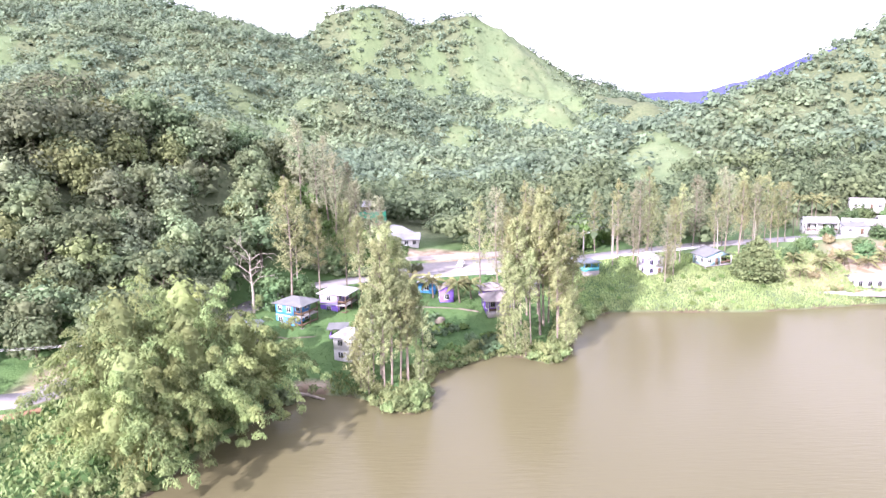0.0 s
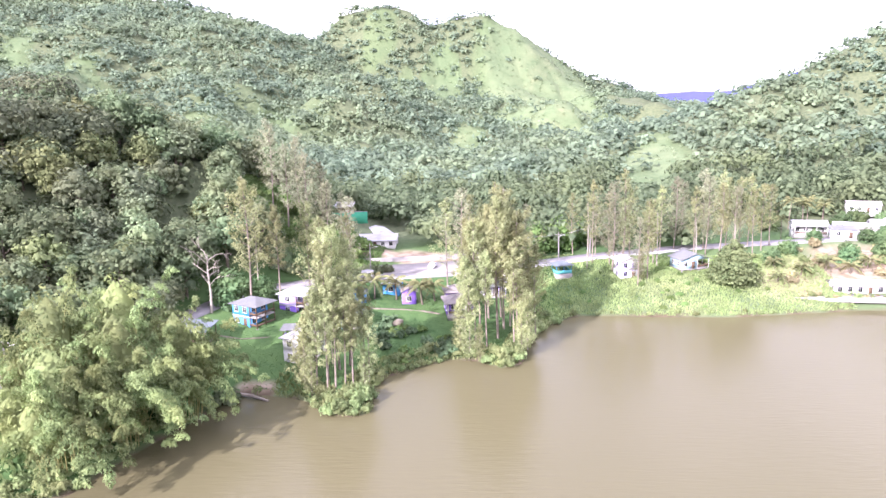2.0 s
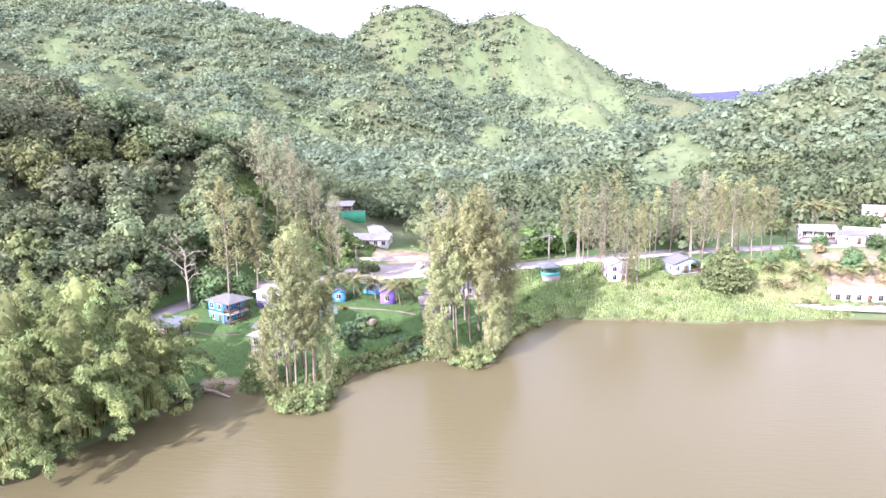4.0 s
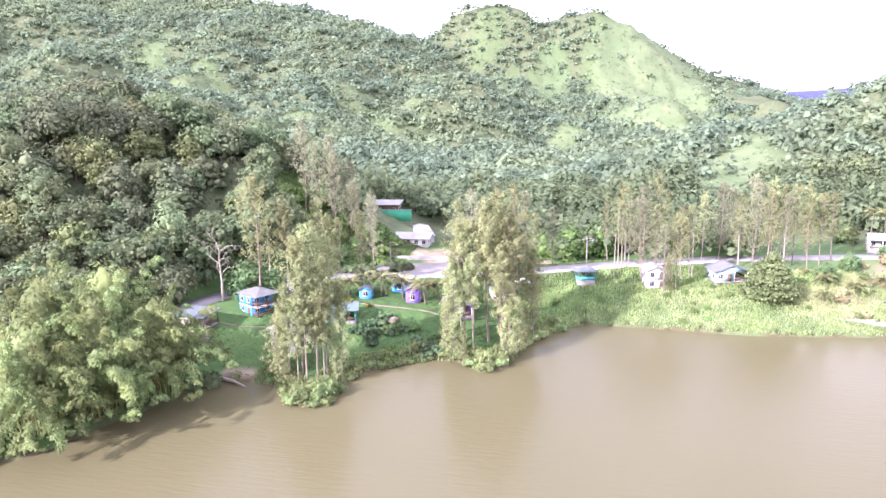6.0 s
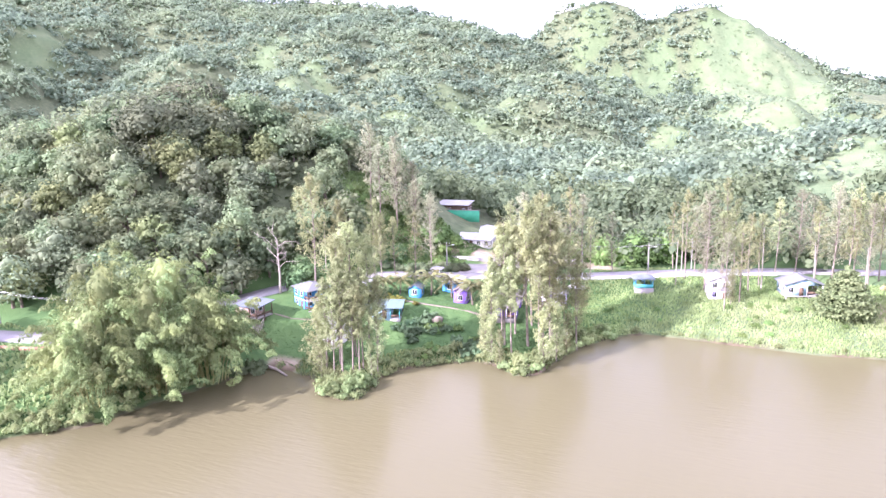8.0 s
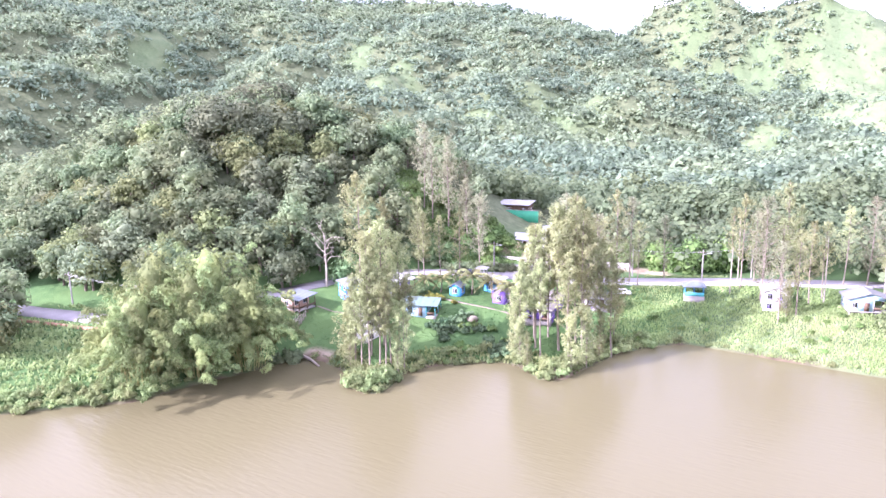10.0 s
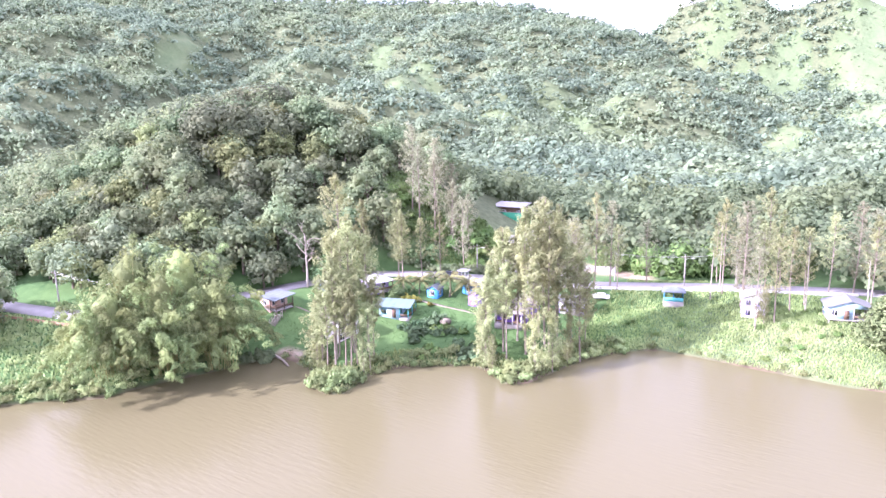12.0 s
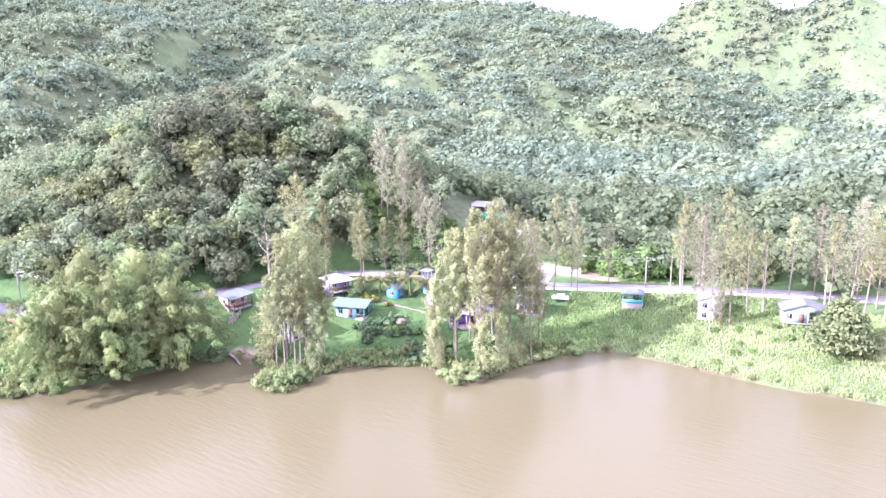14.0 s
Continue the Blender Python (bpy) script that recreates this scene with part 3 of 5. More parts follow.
def casuarina(name, h, seed, mat=M_CASU, tufts=1900, width=2.6, low=0.3, label="", group="", lean=0.0):
    """A tall feathery tree: a slim bare stem and loose drooping sprays of needles."""
    r = np.random.default_rng(seed)
    root = tagged(new(name), label, "tree", group)
    bend = r.uniform(-0.6, 0.6, 2)
    stem = lambda u: np.array((bend[0] * math.sin(u * 3) + lean * u * u * h, bend[1] * math.sin(u * 2.4), h * u))
    us = np.linspace(0, 1, 7)
    limbs = [([tuple(stem(u) - np.array((0, 0, 0.6 * (u == 0)))) for u in us], [0.21 * (1 - 0.88 * u) * (h / 24) + 0.02 for u in us])]
    cl = 36
    vs, qs, o = [], [], 0
    per = max(8, tufts // (cl * 3))
    gap = r.uniform(0, 2 * math.pi)
    for i in range(cl):
        f = (i + r.uniform(0, 1)) / cl
        u = low + (0.96 - low) * f
        a = 2.4 * i + r.uniform(-0.5, 0.5)
        reach = width * (0.5 + 0.6 * math.sin(math.pi * min(1, 0.2 + 0.8 * f))) * (1 - 0.6 * f ** 3) * r.uniform(0.4, 1.15) * (0.85 + 0.25 * math.cos(a - gap))
        rise = reach * r.uniform(0.45, 1.0) + 0.5 * f
        foot = stem(u)
        tip = foot + np.array((reach * math.cos(a), reach * math.sin(a), rise))
        limbs.append(([tuple(foot), tuple(foot * 0.5 + tip * 0.5 - np.array((0, 0, rise * 0.12))), tuple(tip)], [0.06, 0.04, 0.015]))
        for w in (r.uniform(0.3, 0.5), r.uniform(0.6, 0.8), 1.0):
            n = int(per * r.uniform(0.6, 1.4))
            rad = (0.42 + 0.16 * reach) * r.uniform(0.65, 1.25) * (0.8 if w == 1.0 else 1.0)
            d = sphere_dirs(n, r, -0.75)
            d = d + np.array((math.cos(a), math.sin(a), 0.6)) * 0.25
            pos = foot + (tip - foot) * w + d * rad * np.array((1, 1, 1.25)) * r.uniform(0.35, 1.15, (len(d), 1)) ** 0.7
            pos += r.normal(size=pos.shape) * rad * 0.18
            v, q = leaf_quads(pos, d + r.normal(size=d.shape) * 0.35 + np.array((0, 0, 0.2)), r.uniform(0.05, 0.105, len(d)), 3.8, -0.1, r)
            vs.append(v), qs.append(q + o)
            o += len(v)
    mesh_part("trunk", trunk_mesh(limbs, M_CASBARK, 5), root)
    mesh_part("crown", quick_mesh("crown", np.concatenate(vs), [np.concatenate(qs)], [mat]), root)
    return root


def palm(h, seed, label="", group=""):
    """A coconut palm: a leaning ringed stem and arched fronds with hanging leaflets, each frond a part."""
    r = np.random.default_rng(seed)
    root = tagged(new("palm_tree"), label, "palm", group)
    top = np.array((r.uniform(-0.6, 0.6), r.uniform(-0.6, 0.6), h))
    mesh_part("trunk", trunk_mesh([([(0, 0, -0.5), tuple(top * 0.5 + np.array((0.15, 0, 0))), tuple(top)], [0.22, 0.15, 0.12])], M_BARK), root)
    for i in range(17):
        a, rise, ln = 2.4 * i + r.uniform(-0.2, 0.2), 1.25 - 1.6 * i / 17, r.uniform(3.2, 4.0)
        out = np.array((math.cos(a), math.sin(a), 0))
        side = np.array((-math.sin(a), math.cos(a), 0))
        p = lambda u: top + out * ln * (u * math.cos(rise * 0.8)) + np.array((0, 0, ln * (u * math.sin(rise) - 0.6 * u * u)))
        vs, qs = tube([tuple(p(u)) for u in (0, 0.35, 0.7, 1)], [0.05, 0.04, 0.03, 0.01], 4)
        parts = [(vs, qs)]
        us = np.repeat(np.linspace(0.15, 1, 13), 2)
        sg = np.tile((-1, 1), 13)[:, None]
        b0 = np.array([p(u) for u in us])
        l = (0.75 * np.sin(np.pi * np.clip(us, 0.1, 0.95)) + 0.15)[:, None]
        tip = b0 + side * sg * l * 0.8 + out * l * 0.35 - np.array((0, 0, 0.55)) * l
        w = out * 0.13
        parts.append((np.stack([b0 - w, b0 + w, tip + w * 0.3, tip - w * 0.3], 1).reshape(-1, 3), np.arange(4 * 26).reshape(-1, 4)))
        v, q = stack_parts(parts)
        mesh_part("frond", quick_mesh("frond", v, [np.concatenate(q)], [M_PALM]), root)
    return root


def place(ob, x, y, turn=0.0, size=1.0, dz=0.0):
    ob.matrix_basis = pose(x, y, ground_at(x, y) + dz, 0, 0, turn) @ Matrix.Diagonal((size, size, size, 1))
    return ob


def again(ob, x, y, turn=0.0, size=1.0, dz=0.0):
    c = copy_thing(ob, pose(x, y, ground_at(x, y) + dz, 0, 0, turn))
    c.scale = (size, size, size)
    return c


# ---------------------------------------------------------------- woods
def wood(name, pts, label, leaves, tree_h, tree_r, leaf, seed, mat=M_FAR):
    """Uncounted far trees in one mesh: a dome of leaf clumps round a small core for each."""
    r = np.random.default_rng(seed)
    n = len(pts)
    z = height(pts[:, 0], pts[:, 1])
    big_ = r.lognormal(0, 0.33, n) * (0.75 + 0.5 * fbm(pts[:, 0], pts[:, 1], 40, seed))
    big_ = big_ * np.where((pts[:, 1] < 520) & (pts[:, 1] > 335) & (pts[:, 0] > 60), 0.72, 1.0)
    big_ = np.clip(big_, 0.55, 1.5) * np.where((pts[:, 1] > 780) & (np.abs(pts[:, 0] + 5) < 150), 0.78, 1.0)
    hh = tree_h * np.minimum(big_, 1.3) * r.uniform(0.8, 1.2, n)
    rr = tree_r * np.sqrt(big_) * r.uniform(0.85, 1.2, n)
    d = r.normal(size=(n, leaves, 3))
    d /= np.linalg.norm(d, axis=2, keepdims=True)
    d[:, :, 2] = np.abs(d[:, :, 2]) * 1.35 - 0.5
    lobe = r.normal(scale=0.18, size=(n, leaves, 3))
    c = np.stack([pts[:, 0], pts[:, 1], z + hh - rr * 0.75], -1)[:, None, :] + (d + lobe) * (rr[:, None, None] * np.array((1, 1, 0.8)))
    v, q = leaf_quads(c.reshape(-1, 3), (d + r.normal(scale=0.3, size=d.shape) + np.array((0, 0, 0.5))).reshape(-1, 3), (leaf * r.uniform(0.7, 1.3, (n, leaves))).ravel(), 1.1, 0.0, r)
    # cores: five-sided cones with rounded tops
    a = np.arange(5) * 2 * np.pi / 5
    ring = np.stack([np.cos(a), np.sin(a)], -1)
    base = np.stack([pts[:, 0], pts[:, 1], z], -1)
    low = base[:, None, :] + np.concatenate([ring[None] * rr[:, None, None] * 0.1, np.broadcast_to((hh * 0.3)[:, None, None], (n, 5, 1))], -1)
    mid = base[:, None, :] + np.concatenate([ring[None] * rr[:, None, None] * 0.4, np.broadcast_to((hh - rr * 0.8)[:, None, None], (n, 5, 1))], -1)
    top = (base + np.stack([hh * 0, hh * 0, hh - rr * 0.42], -1))[:, None, :]
    cv = np.concatenate([low, mid, top], 1)
    o = (np.arange(n) * 11)[:, None, None] + len(v)
    k = np.arange(5)
    cq = (np.stack([k, (k + 1) % 5, 5 + (k + 1) % 5, 5 + k], -1)[None] + o).reshape(-1, 4)
    ct = (np.stack([5 + k, 5 + (k + 1) % 5, np.full(5, 10)], -1)[None] + o).reshape(-1, 3)
    me = quick_mesh(name, np.concatenate([v, cv.reshape(-1, 3)]), [np.concatenate([q, cq]), ct], [mat])
    return tagged(new(name, me), label, "forest", kind="stuff")


def scatter(x0, x1, y0, y1, step, seed):
    r = np.random.default_rng(seed)
    px, py = np.meshgrid(np.arange(x0, x1, step), np.arange(y0, y1, step))
    p = np.stack([px.ravel(), py.ravel()], -1) + r.uniform(-0.75, 0.75, (px.size, 2)) * step
    return p, r


def keep_wooded(p, r, thin=0.0):
    return p[(r.uniform(size=len(p)) > meadow(p[:, 0], p[:, 1]) * 0.97 + thin)]


# the far slopes, out to just behind the crests
p, r = scatter(-900, 460, 90, 970, 8.0, 21)
ang = np.degrees(np.arctan2(p[:, 0] - 45, p[:, 1]))
back = np.interp(p[:, 0], [-900, -640, -480, -345, -194, -112, 22, 98, 160, 217, 330, 460], [420, 690, 800, 850, 890, 885, 890, 920, 960, 960, 960, 960])
east_back = np.interp(p[:, 0], [100, 130, 160, 217, 262, 330, 460], [2000, 2000, 452, 466, 486, 490, 440])
ok = ((p[:, 1] > 335) | (p[:, 0] < -332)) & (p[:, 1] < back) & ((p[:, 1] < east_back) | (p[:, 1] > 760)) & (ang > -80) & (ang < 36)
p = keep_wooded(p[ok], r)
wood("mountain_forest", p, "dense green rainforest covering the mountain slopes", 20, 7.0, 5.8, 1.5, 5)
p, r = scatter(-420, 240, 300, 960, 5.0, 24)
p = p[(meadow(p[:, 0], p[:, 1]) > 0.4) & (r.uniform(size=len(p)) < 0.5) & (p[:, 1] < np.interp(p[:, 0], [-345, -194, 22, 98, 240], [850, 890, 880, 915, 945]))]
wood("hill_scrub", p, "low green scrub scattered over the grassy slopes", 8, 1.1, 1.5, 0.6, 9, M_SCRUB)
p, r = scatter(-330, 240, 214, 335, 7.6, 22)
ang = np.degrees(np.arctan2(p[:, 0] - 45, p[:, 1]))
p = p[(ang > -66) & (ang < 40) & ~((np.abs(p[:, 0] - 120) < 32) & (p[:, 1] < 262)) & ~((np.abs(p[:, 0] + 25) < 19) & (p[:, 1] < 246)) & ~((np.abs(p[:, 0] - 152) < 16) & (p[:, 1] > 225) & (p[:, 1] < 266))]
p = keep_wooded(p, r)
wood("valley_forest", p, "mixed green valley forest behind the road", 72, 9.5, 5.0, 0.86, 6, M_VALLEY)

# the wooded hill beside the lake
hill = [broadleaf("broadleaf_tree", 11 + i * 0.6, 4.6 + 0.35 * i, 1150, 0.30, (M_BROAD, M_OLIVE, M_GREYG, M_DEEP, M_BROAD)[i], 60 + i, label="round-crowned green broadleaf tree on the wooded hillside", group="trees of the wooded hill") for i in range(5)]
p, r = scatter(-250, -34, 78, 214, 7.4, 23)
p = p[shore_distance(p[:, 0], p[:, 1]) > 14]
gzp = height(p[:, 0], p[:, 1])
on = (gzp > 11.5) | (p[:, 0] < -62)
road_clear = np.abs(p[:, 1] - np.interp(p[:, 0], [-120, -92, -67, -56, -50], [84, 91, 97, 110, 128])) > 4.6
road_clear &= along(p[:, 0], p[:, 1], ROAD)[0] > np.where((p[:, 1] > 104) & (p[:, 1] < 162), 3.4, 4.6)
on |= (p[:, 0] < -47) & (p[:, 1] > 132)
on |= (p[:, 0] < -55) & (p[:, 1] > 104)
p = p[on & road_clear & ((p[:, 0] < -56) | (p[:, 1] > 132)) & (r.uniform(size=len(p)) > meadow(p[:, 0], p[:, 1]))]
p = p[~((p[:, 0] > -86) & (p[:, 0] < -58) & (p[:, 1] > 84) & (p[:, 1] < 109))]
front = np.argsort(np.hypot(p[:, 0] + 40, p[:, 1] - 60) + np.maximum(0, -110 - p[:, 0]))
wood("hill_forest", p[front[230:]], "green forest on the far side of the hill", 150, 11.5, 5.0, 0.62, 8, M_BROAD)
used = set()
for i, (x, y) in enumerate(p[front[:230]]):
    k = i % 5
    s = r.uniform(0.78, 1.2)
    if k in used:
        again(hill[k], x, y, r.uniform(0, 360), s)
    else:
        used.add(k)
        place(hill[k], x, y, r.uniform(0, 360), s)
q_, r_ = scatter(-210, -36, 84, 212, 5.6, 27)
hq = height(q_[:, 0], q_[:, 1])
q_ = q_[(hq > 12.0) & (along(q_[:, 0], q_[:, 1], ROAD)[0] > 6) & (shore_distance(q_[:, 0], q_[:, 1]) > 16) & (meadow(q_[:, 0], q_[:, 1]) < 0.4)]
wood("hill_undergrowth", q_, "leafy green undergrowth between the hill trees", 30, 5.0, 3.4, 0.7, 12, M_BROAD)
rain = broadleaf("rain_tree", 15, 13, 4200, 0.45, M_DARK, 77, flat=0.5, label="wide dark umbrella-crowned tree on the hilltop", group="dark trees on the hilltop")
place(rain, -101, 160, 0, 1.0, 1.0)
for x, y, s in ((-88, 172, 0.8), (-118, 168, 0.9), (-108, 184, 0.95), (-134, 176, 0.8)):
    again(rain, x, y, x * 7, s, 1.0)

# ---------------------------------------------------------------- casuarinas
CAS = [casuarina("casuarina_tree", 24, 100 + i, tufts=4700, width=(3.4, 4.0, 3.1, 4.3)[i], low=(0.34, 0.24, 0.42, 0.28)[i], label="tall feathery grey-green casuarina tree by the shore", group="casuarina trees along the shore") for i in range(4)]
FARCAS = [casuarina("casuarina_tree", 24, 110 + i, mat=(M_CASU, M_BROWN, M_CASU)[i], tufts=2500, width=(4.4, 5.2, 3.8)[i], low=(0.26, 0.14, 0.3)[i], label="tall feathery casuarina tree near the road", group="casuarina trees along the road") for i in range(3)]
BRN = casuarina("casuarina_tree", 20, 120, M_BROWN, 2400, 3.2, 0.25, label="tall brownish casuarina tree on the hillside", group="brown casuarina trees on the hillside")
spots = [(-15, 117.5, 18), (-13.5, 120.5, 24), (-11.5, 118, 20), (-12, 124.5, 26), (-9, 122, 19), (-10.5, 127, 23), (-13.8, 126, 17), (-7.5, 125.5, 16), (-16.5, 119.5, 14), (-6, 122.5, 14), (-14, 121.8, 19), (-10, 119.5, 18), (-12.8, 116.9, 15), (-8.5, 119.5, 17),
         (-37, 147, 27), (-31, 150, 21), (-22, 155, 18), (-26, 158, 20), (-18, 166, 17), (-20, 181, 19), (-24, 166, 15),
         (13.5, 138, 17), (14.5, 143, 24), (17, 140, 19), (19.5, 144, 28), (15.5, 147.5, 22), (23, 141, 20), (24, 146, 26), (21, 150, 29), (17.5, 154, 24), (25, 155, 21), (20.5, 157, 25), (27, 158, 15), (13.2, 145.4, 23), (12.3, 140.8, 18), (28.5, 152, 20), (7, 171, 21), (11.5, 168.5, 24), (13.5, 173, 22), (22.5, 153, 24),
         (19, 168, 21), (18, 172, 18), (19.5, 181, 22), (22, 186, 20), (25, 183, 15), (16, 178, 17), (29, 194, 15), (44, 206, 17),
         (48, 193.5, 21), (53, 190, 23), (56.5, 193, 18), (57, 196, 24), (58.2, 180.5, 17), (61.5, 184, 18), (63.5, 192, 18), (53, 194, 19), (66, 196, 17),
         (79, 201, 19), (83, 203, 21), (86, 200, 20), (88, 205, 22), (91, 202, 19), (94, 206, 20), (97, 203, 18), (84, 208, 22), (101, 207, 18), (70, 205, 18), (75, 208, 20), (92, 212, 19), (98, 210, 20), (79, 213, 18), (105, 211, 17), (60, 200, 18), (50, 201, 16)]
seen_kinds = set()
for i, (x, y, h) in enumerate(spots):
    k = (i * 3 + i // 4) % 4
    if y > 162:
        k = 10 + i % 3
        if k in seen_kinds:
            again(FARCAS[k - 10], x, y, i * 77, h / 24 * 1.13)
        else:
            seen_kinds.add(k)
            place(FARCAS[k - 10], x, y, i * 77, h / 24 * 1.13)
    elif k in seen_kinds:
        again(CAS[k], x, y, i * 77, h / 24 * 1.13)
    else:
        seen_kinds.add(k)
        place(CAS[k], x, y, i * 77, h / 24 * 1.13)
young = casuarina("casuarina_tree", 14, 131, tufts=3200, width=3.0, low=0.05, label="young casuarina with feathery foliage down to the bank", group="young casuarinas at the waterline")
place(young, -17.5, 118.5)
for i, (x, y, h) in enumerate([(-15.8, 116.8, 10), (-18.5, 121, 8), (-6.5, 121, 8), (11.2, 139.6, 12), (13.2, 137.4, 10), (15.5, 136.6, 8), (24.5, 138.6, 12), (26, 143.5, 13), (26.8, 149, 9), (59.5, 183, 9)]):
    again(young, x, y, i * 83, h / 14)
place(BRN, -33, 185, 0, 1.2)
for i, (x, y, h) in enumerate([(-38, 184, 24), (-30, 189, 22), (-43, 187, 26), (-27, 186, 19), (-36, 191, 25), (-24, 190, 17)]):
    again(BRN, x, y, i * 63, h / 20)


# ---------------------------------------------------------------- bamboo
def bamboo_clump(x, y, culms, length, seed, label):
    r = np.random.default_rng(seed)
    root = tagged(new("bamboo_clump"), label, "bamboo", "bamboo clumps on the shore")
    root.matrix_basis = pose(x, y, ground_at(x, y))
    lobes = [((0, 0, length * 0.5), (4.2, 4.2, length * 0.30))]
    for i in range(8):
        a = 0.785 * i
        if math.cos(a) > 0.5 and math.sin(a) < 0.6:
            continue
        lobes.append(((5.2 * math.cos(a), 5.2 * math.sin(a), length * 0.30 + r.uniform(-1, 2)), (3.2, 3.2, length * 0.2)))
    mesh_part("inner_foliage", crown_mesh(lobes, 1500, 0.2, M_BAMBOO, r, 2.6, 0.5, 0.8), root)["kind"] = "stuff"
    for i in range(culms):
        a = 2.399 * i + r.uniform(-0.3, 0.3)
        out = np.array((math.cos(a), math.sin(a), 0))
        f = math.sqrt((i + 0.5) / culms)
        ln = length * r.uniform(0.78, 1.08) * (1.08 - 0.28 * f)
        reach = ln * (0.10 + 0.46 * f) * r.uniform(0.8, 1.15)
        b0 = out * 3.2 * f
        sag = (0.10 + 0.68 * f ** 1.3) * r.uniform(0.8, 1.2)
        p = lambda u: b0 + out * reach * u ** 1.5 + np.array((0, 0, ln * (u * 0.95 - sag * u ** 2.6)))
        us = np.linspace(0, 1, 8)
        cv, cq = tube([tuple(p(u) - np.array((0, 0, 0.5 * (u == 0)))) for u in us], [0.075 * (1 - 0.85 * u) for u in us], 4)
        culm = mesh_part("culm", quick_mesh("culm", cv, [cq], [M_CULM]), root)
        heads = 7
        n = 145
        vs, qs, o = [], [], 0
        start = 0.46 if out[0] > 0.1 and out[1] < 0.75 else 0.27
        for k in range(heads):
            u = start + (1.03 - start) * (k + r.uniform(-0.25, 0.25)) / (heads - 1)
            c = p(min(u, 1.04))
            size = (0.62 + 0.85 * math.sin(math.pi * min(1, u * 0.8))) * r.uniform(0.75, 1.2)
            a2 = r.uniform(0, 2 * math.pi)
            c = c + np.array((math.cos(a2), math.sin(a2), 0)) * size * 0.6 * (u < 0.9)
            axis = out * r.uniform(0.5, 1.0) + np.array((math.cos(a2), math.sin(a2), 0)) * 0.6 + np.array((0, 0, r.uniform(-0.5, 0.35) if u < 0.9 else 0.2))
            axis /= np.linalg.norm(axis)
            w = r.uniform(0, 1, n)
            d = sphere_dirs(n, r, -0.6)
            w, d = w[:len(d)], d[:n]
            d -= axis * (d @ axis)[:, None] * 0.7
            girth = size * (0.85 * np.sin(np.pi * (0.22 + 0.74 * w)) ** 0.8)
            pos = c + axis * ((w - 0.35) * size * 2.1)[:, None] + d * girth[:, None] * r.uniform(0.6, 1.08, (len(d), 1))
            pos[:, 2] -= np.clip(w - 0.35, 0, 1) ** 2 * size * 1.9
            nrm = d + axis * 0.25 + np.array((0, 0, 0.35)) + r.normal(scale=0.2, size=d.shape)
            v, q = leaf_quads(pos, nrm, r.uniform(0.06, 0.125, len(d)), 3.0, 0.7, r)
            vs.append(v), qs.append(q + o)
            o += len(v)
        v, q = np.concatenate(vs), np.concatenate(qs)
        mesh_part("leaf_plume", quick_mesh("leaf_plume", v, [q], [M_BAMBOO]), culm)["kind"] = "stuff"
    return root


for i, (x, y, c, ln) in enumerate([(-46.5, 89.5, 46, 25), (-41.5, 98.5, 46, 28), (-36.4, 108, 38, 25), (-51.5, 98, 34, 28), (-45, 106, 36, 29.5)]):
    bamboo_clump(x, y, c, ln, 200 + i, "arching yellow-green bamboo clump overhanging the water")


# ---------------------------------------------------------------- road and paving
def strip(name, line, width, mat, lift, label, category="road", thick=0.0):
    """A paved band along a line, with thickness."""
    pts = [Vector(p) for p in line]
    fine = []
    for a, b in zip(pts, pts[1:]):
        n = max(1, int((b - a).length / 3))
        fine += [a.lerp(b, i / n) for i in range(n)]
    fine.append(pts[-1])
    v, q = [], []
    for i, p in enumerate(fine):
        d = fine[min(i + 1, len(fine) - 1)] - fine[max(i - 1, 0)]
        s = Vector((-d.y, d.x, 0)).normalized() * width / 2
        z = p.z + lift
        v += [(p.x + s.x, p.y + s.y, z - 0.5), (p.x + s.x, p.y + s.y, z + thick), (p.x - s.x, p.y - s.y, z + thick), (p.x - s.x, p.y - s.y, z - 0.5)]
    for i in range(len(fine) - 1):
        q += [(4 * i + k, 4 * i + k + 1, 4 * i + k + 5, 4 * i + k + 4) for k in range(3)]
    return tagged(new(name, quick_mesh(name, np.array(v), [np.array(q)], [mat])), label, category, kind="structure")


strip("road", ROAD, 6.4, M_ROAD, 0.0, "pale worn asphalt lakeside road")
strip("car_park", LOT, 13, M_CONC, -0.03, "pale concrete car park beside the road", "pavement")


def offset(line, by, lo, hi):
    out = []
    for (a, b) in zip(line, line[1:]):
        d = Vector((b[0] - a[0], b[1] - a[1], 0)).normalized()
        for p in (a, b):
            if lo <= p[0] <= hi:
                out.append((p[0] + d.y * by, p[1] - d.x * by, p[2]))
    return out[::2] + out[-1:]


strip("kerb", offset(ROAD, 3.9, 7, 76), 0.5, M_WHITE, 0.0, "white painted concrete kerb on the road edge", "kerb", 0.45)
strip("retaining_wall", offset(ROAD, 5.6, -150, -67), 0.6, M_EARTH, -0.9, "weathered brown retaining wall below the road", "wall", 0.9)
strip("footpath", [(x, y, ground_at(x, y) + 0.15) for x, y in ((-40, 134), (-35, 134.2), (-30, 135.5), (-27, 139), (-24, 143), (-21, 148))], 1.0, M_PATH, -0.2, "worn concrete garden path", "path")
strip("garden_path", [(x, y, ground_at(x, y) + 0.15) for x, y in ((-18, 151.5), (-13, 152.5), (-8, 153), (-3, 153.4), (2, 153.5), (6, 153))], 0.9, M_PATH, -0.1, "worn garden path before the cottages", "path")


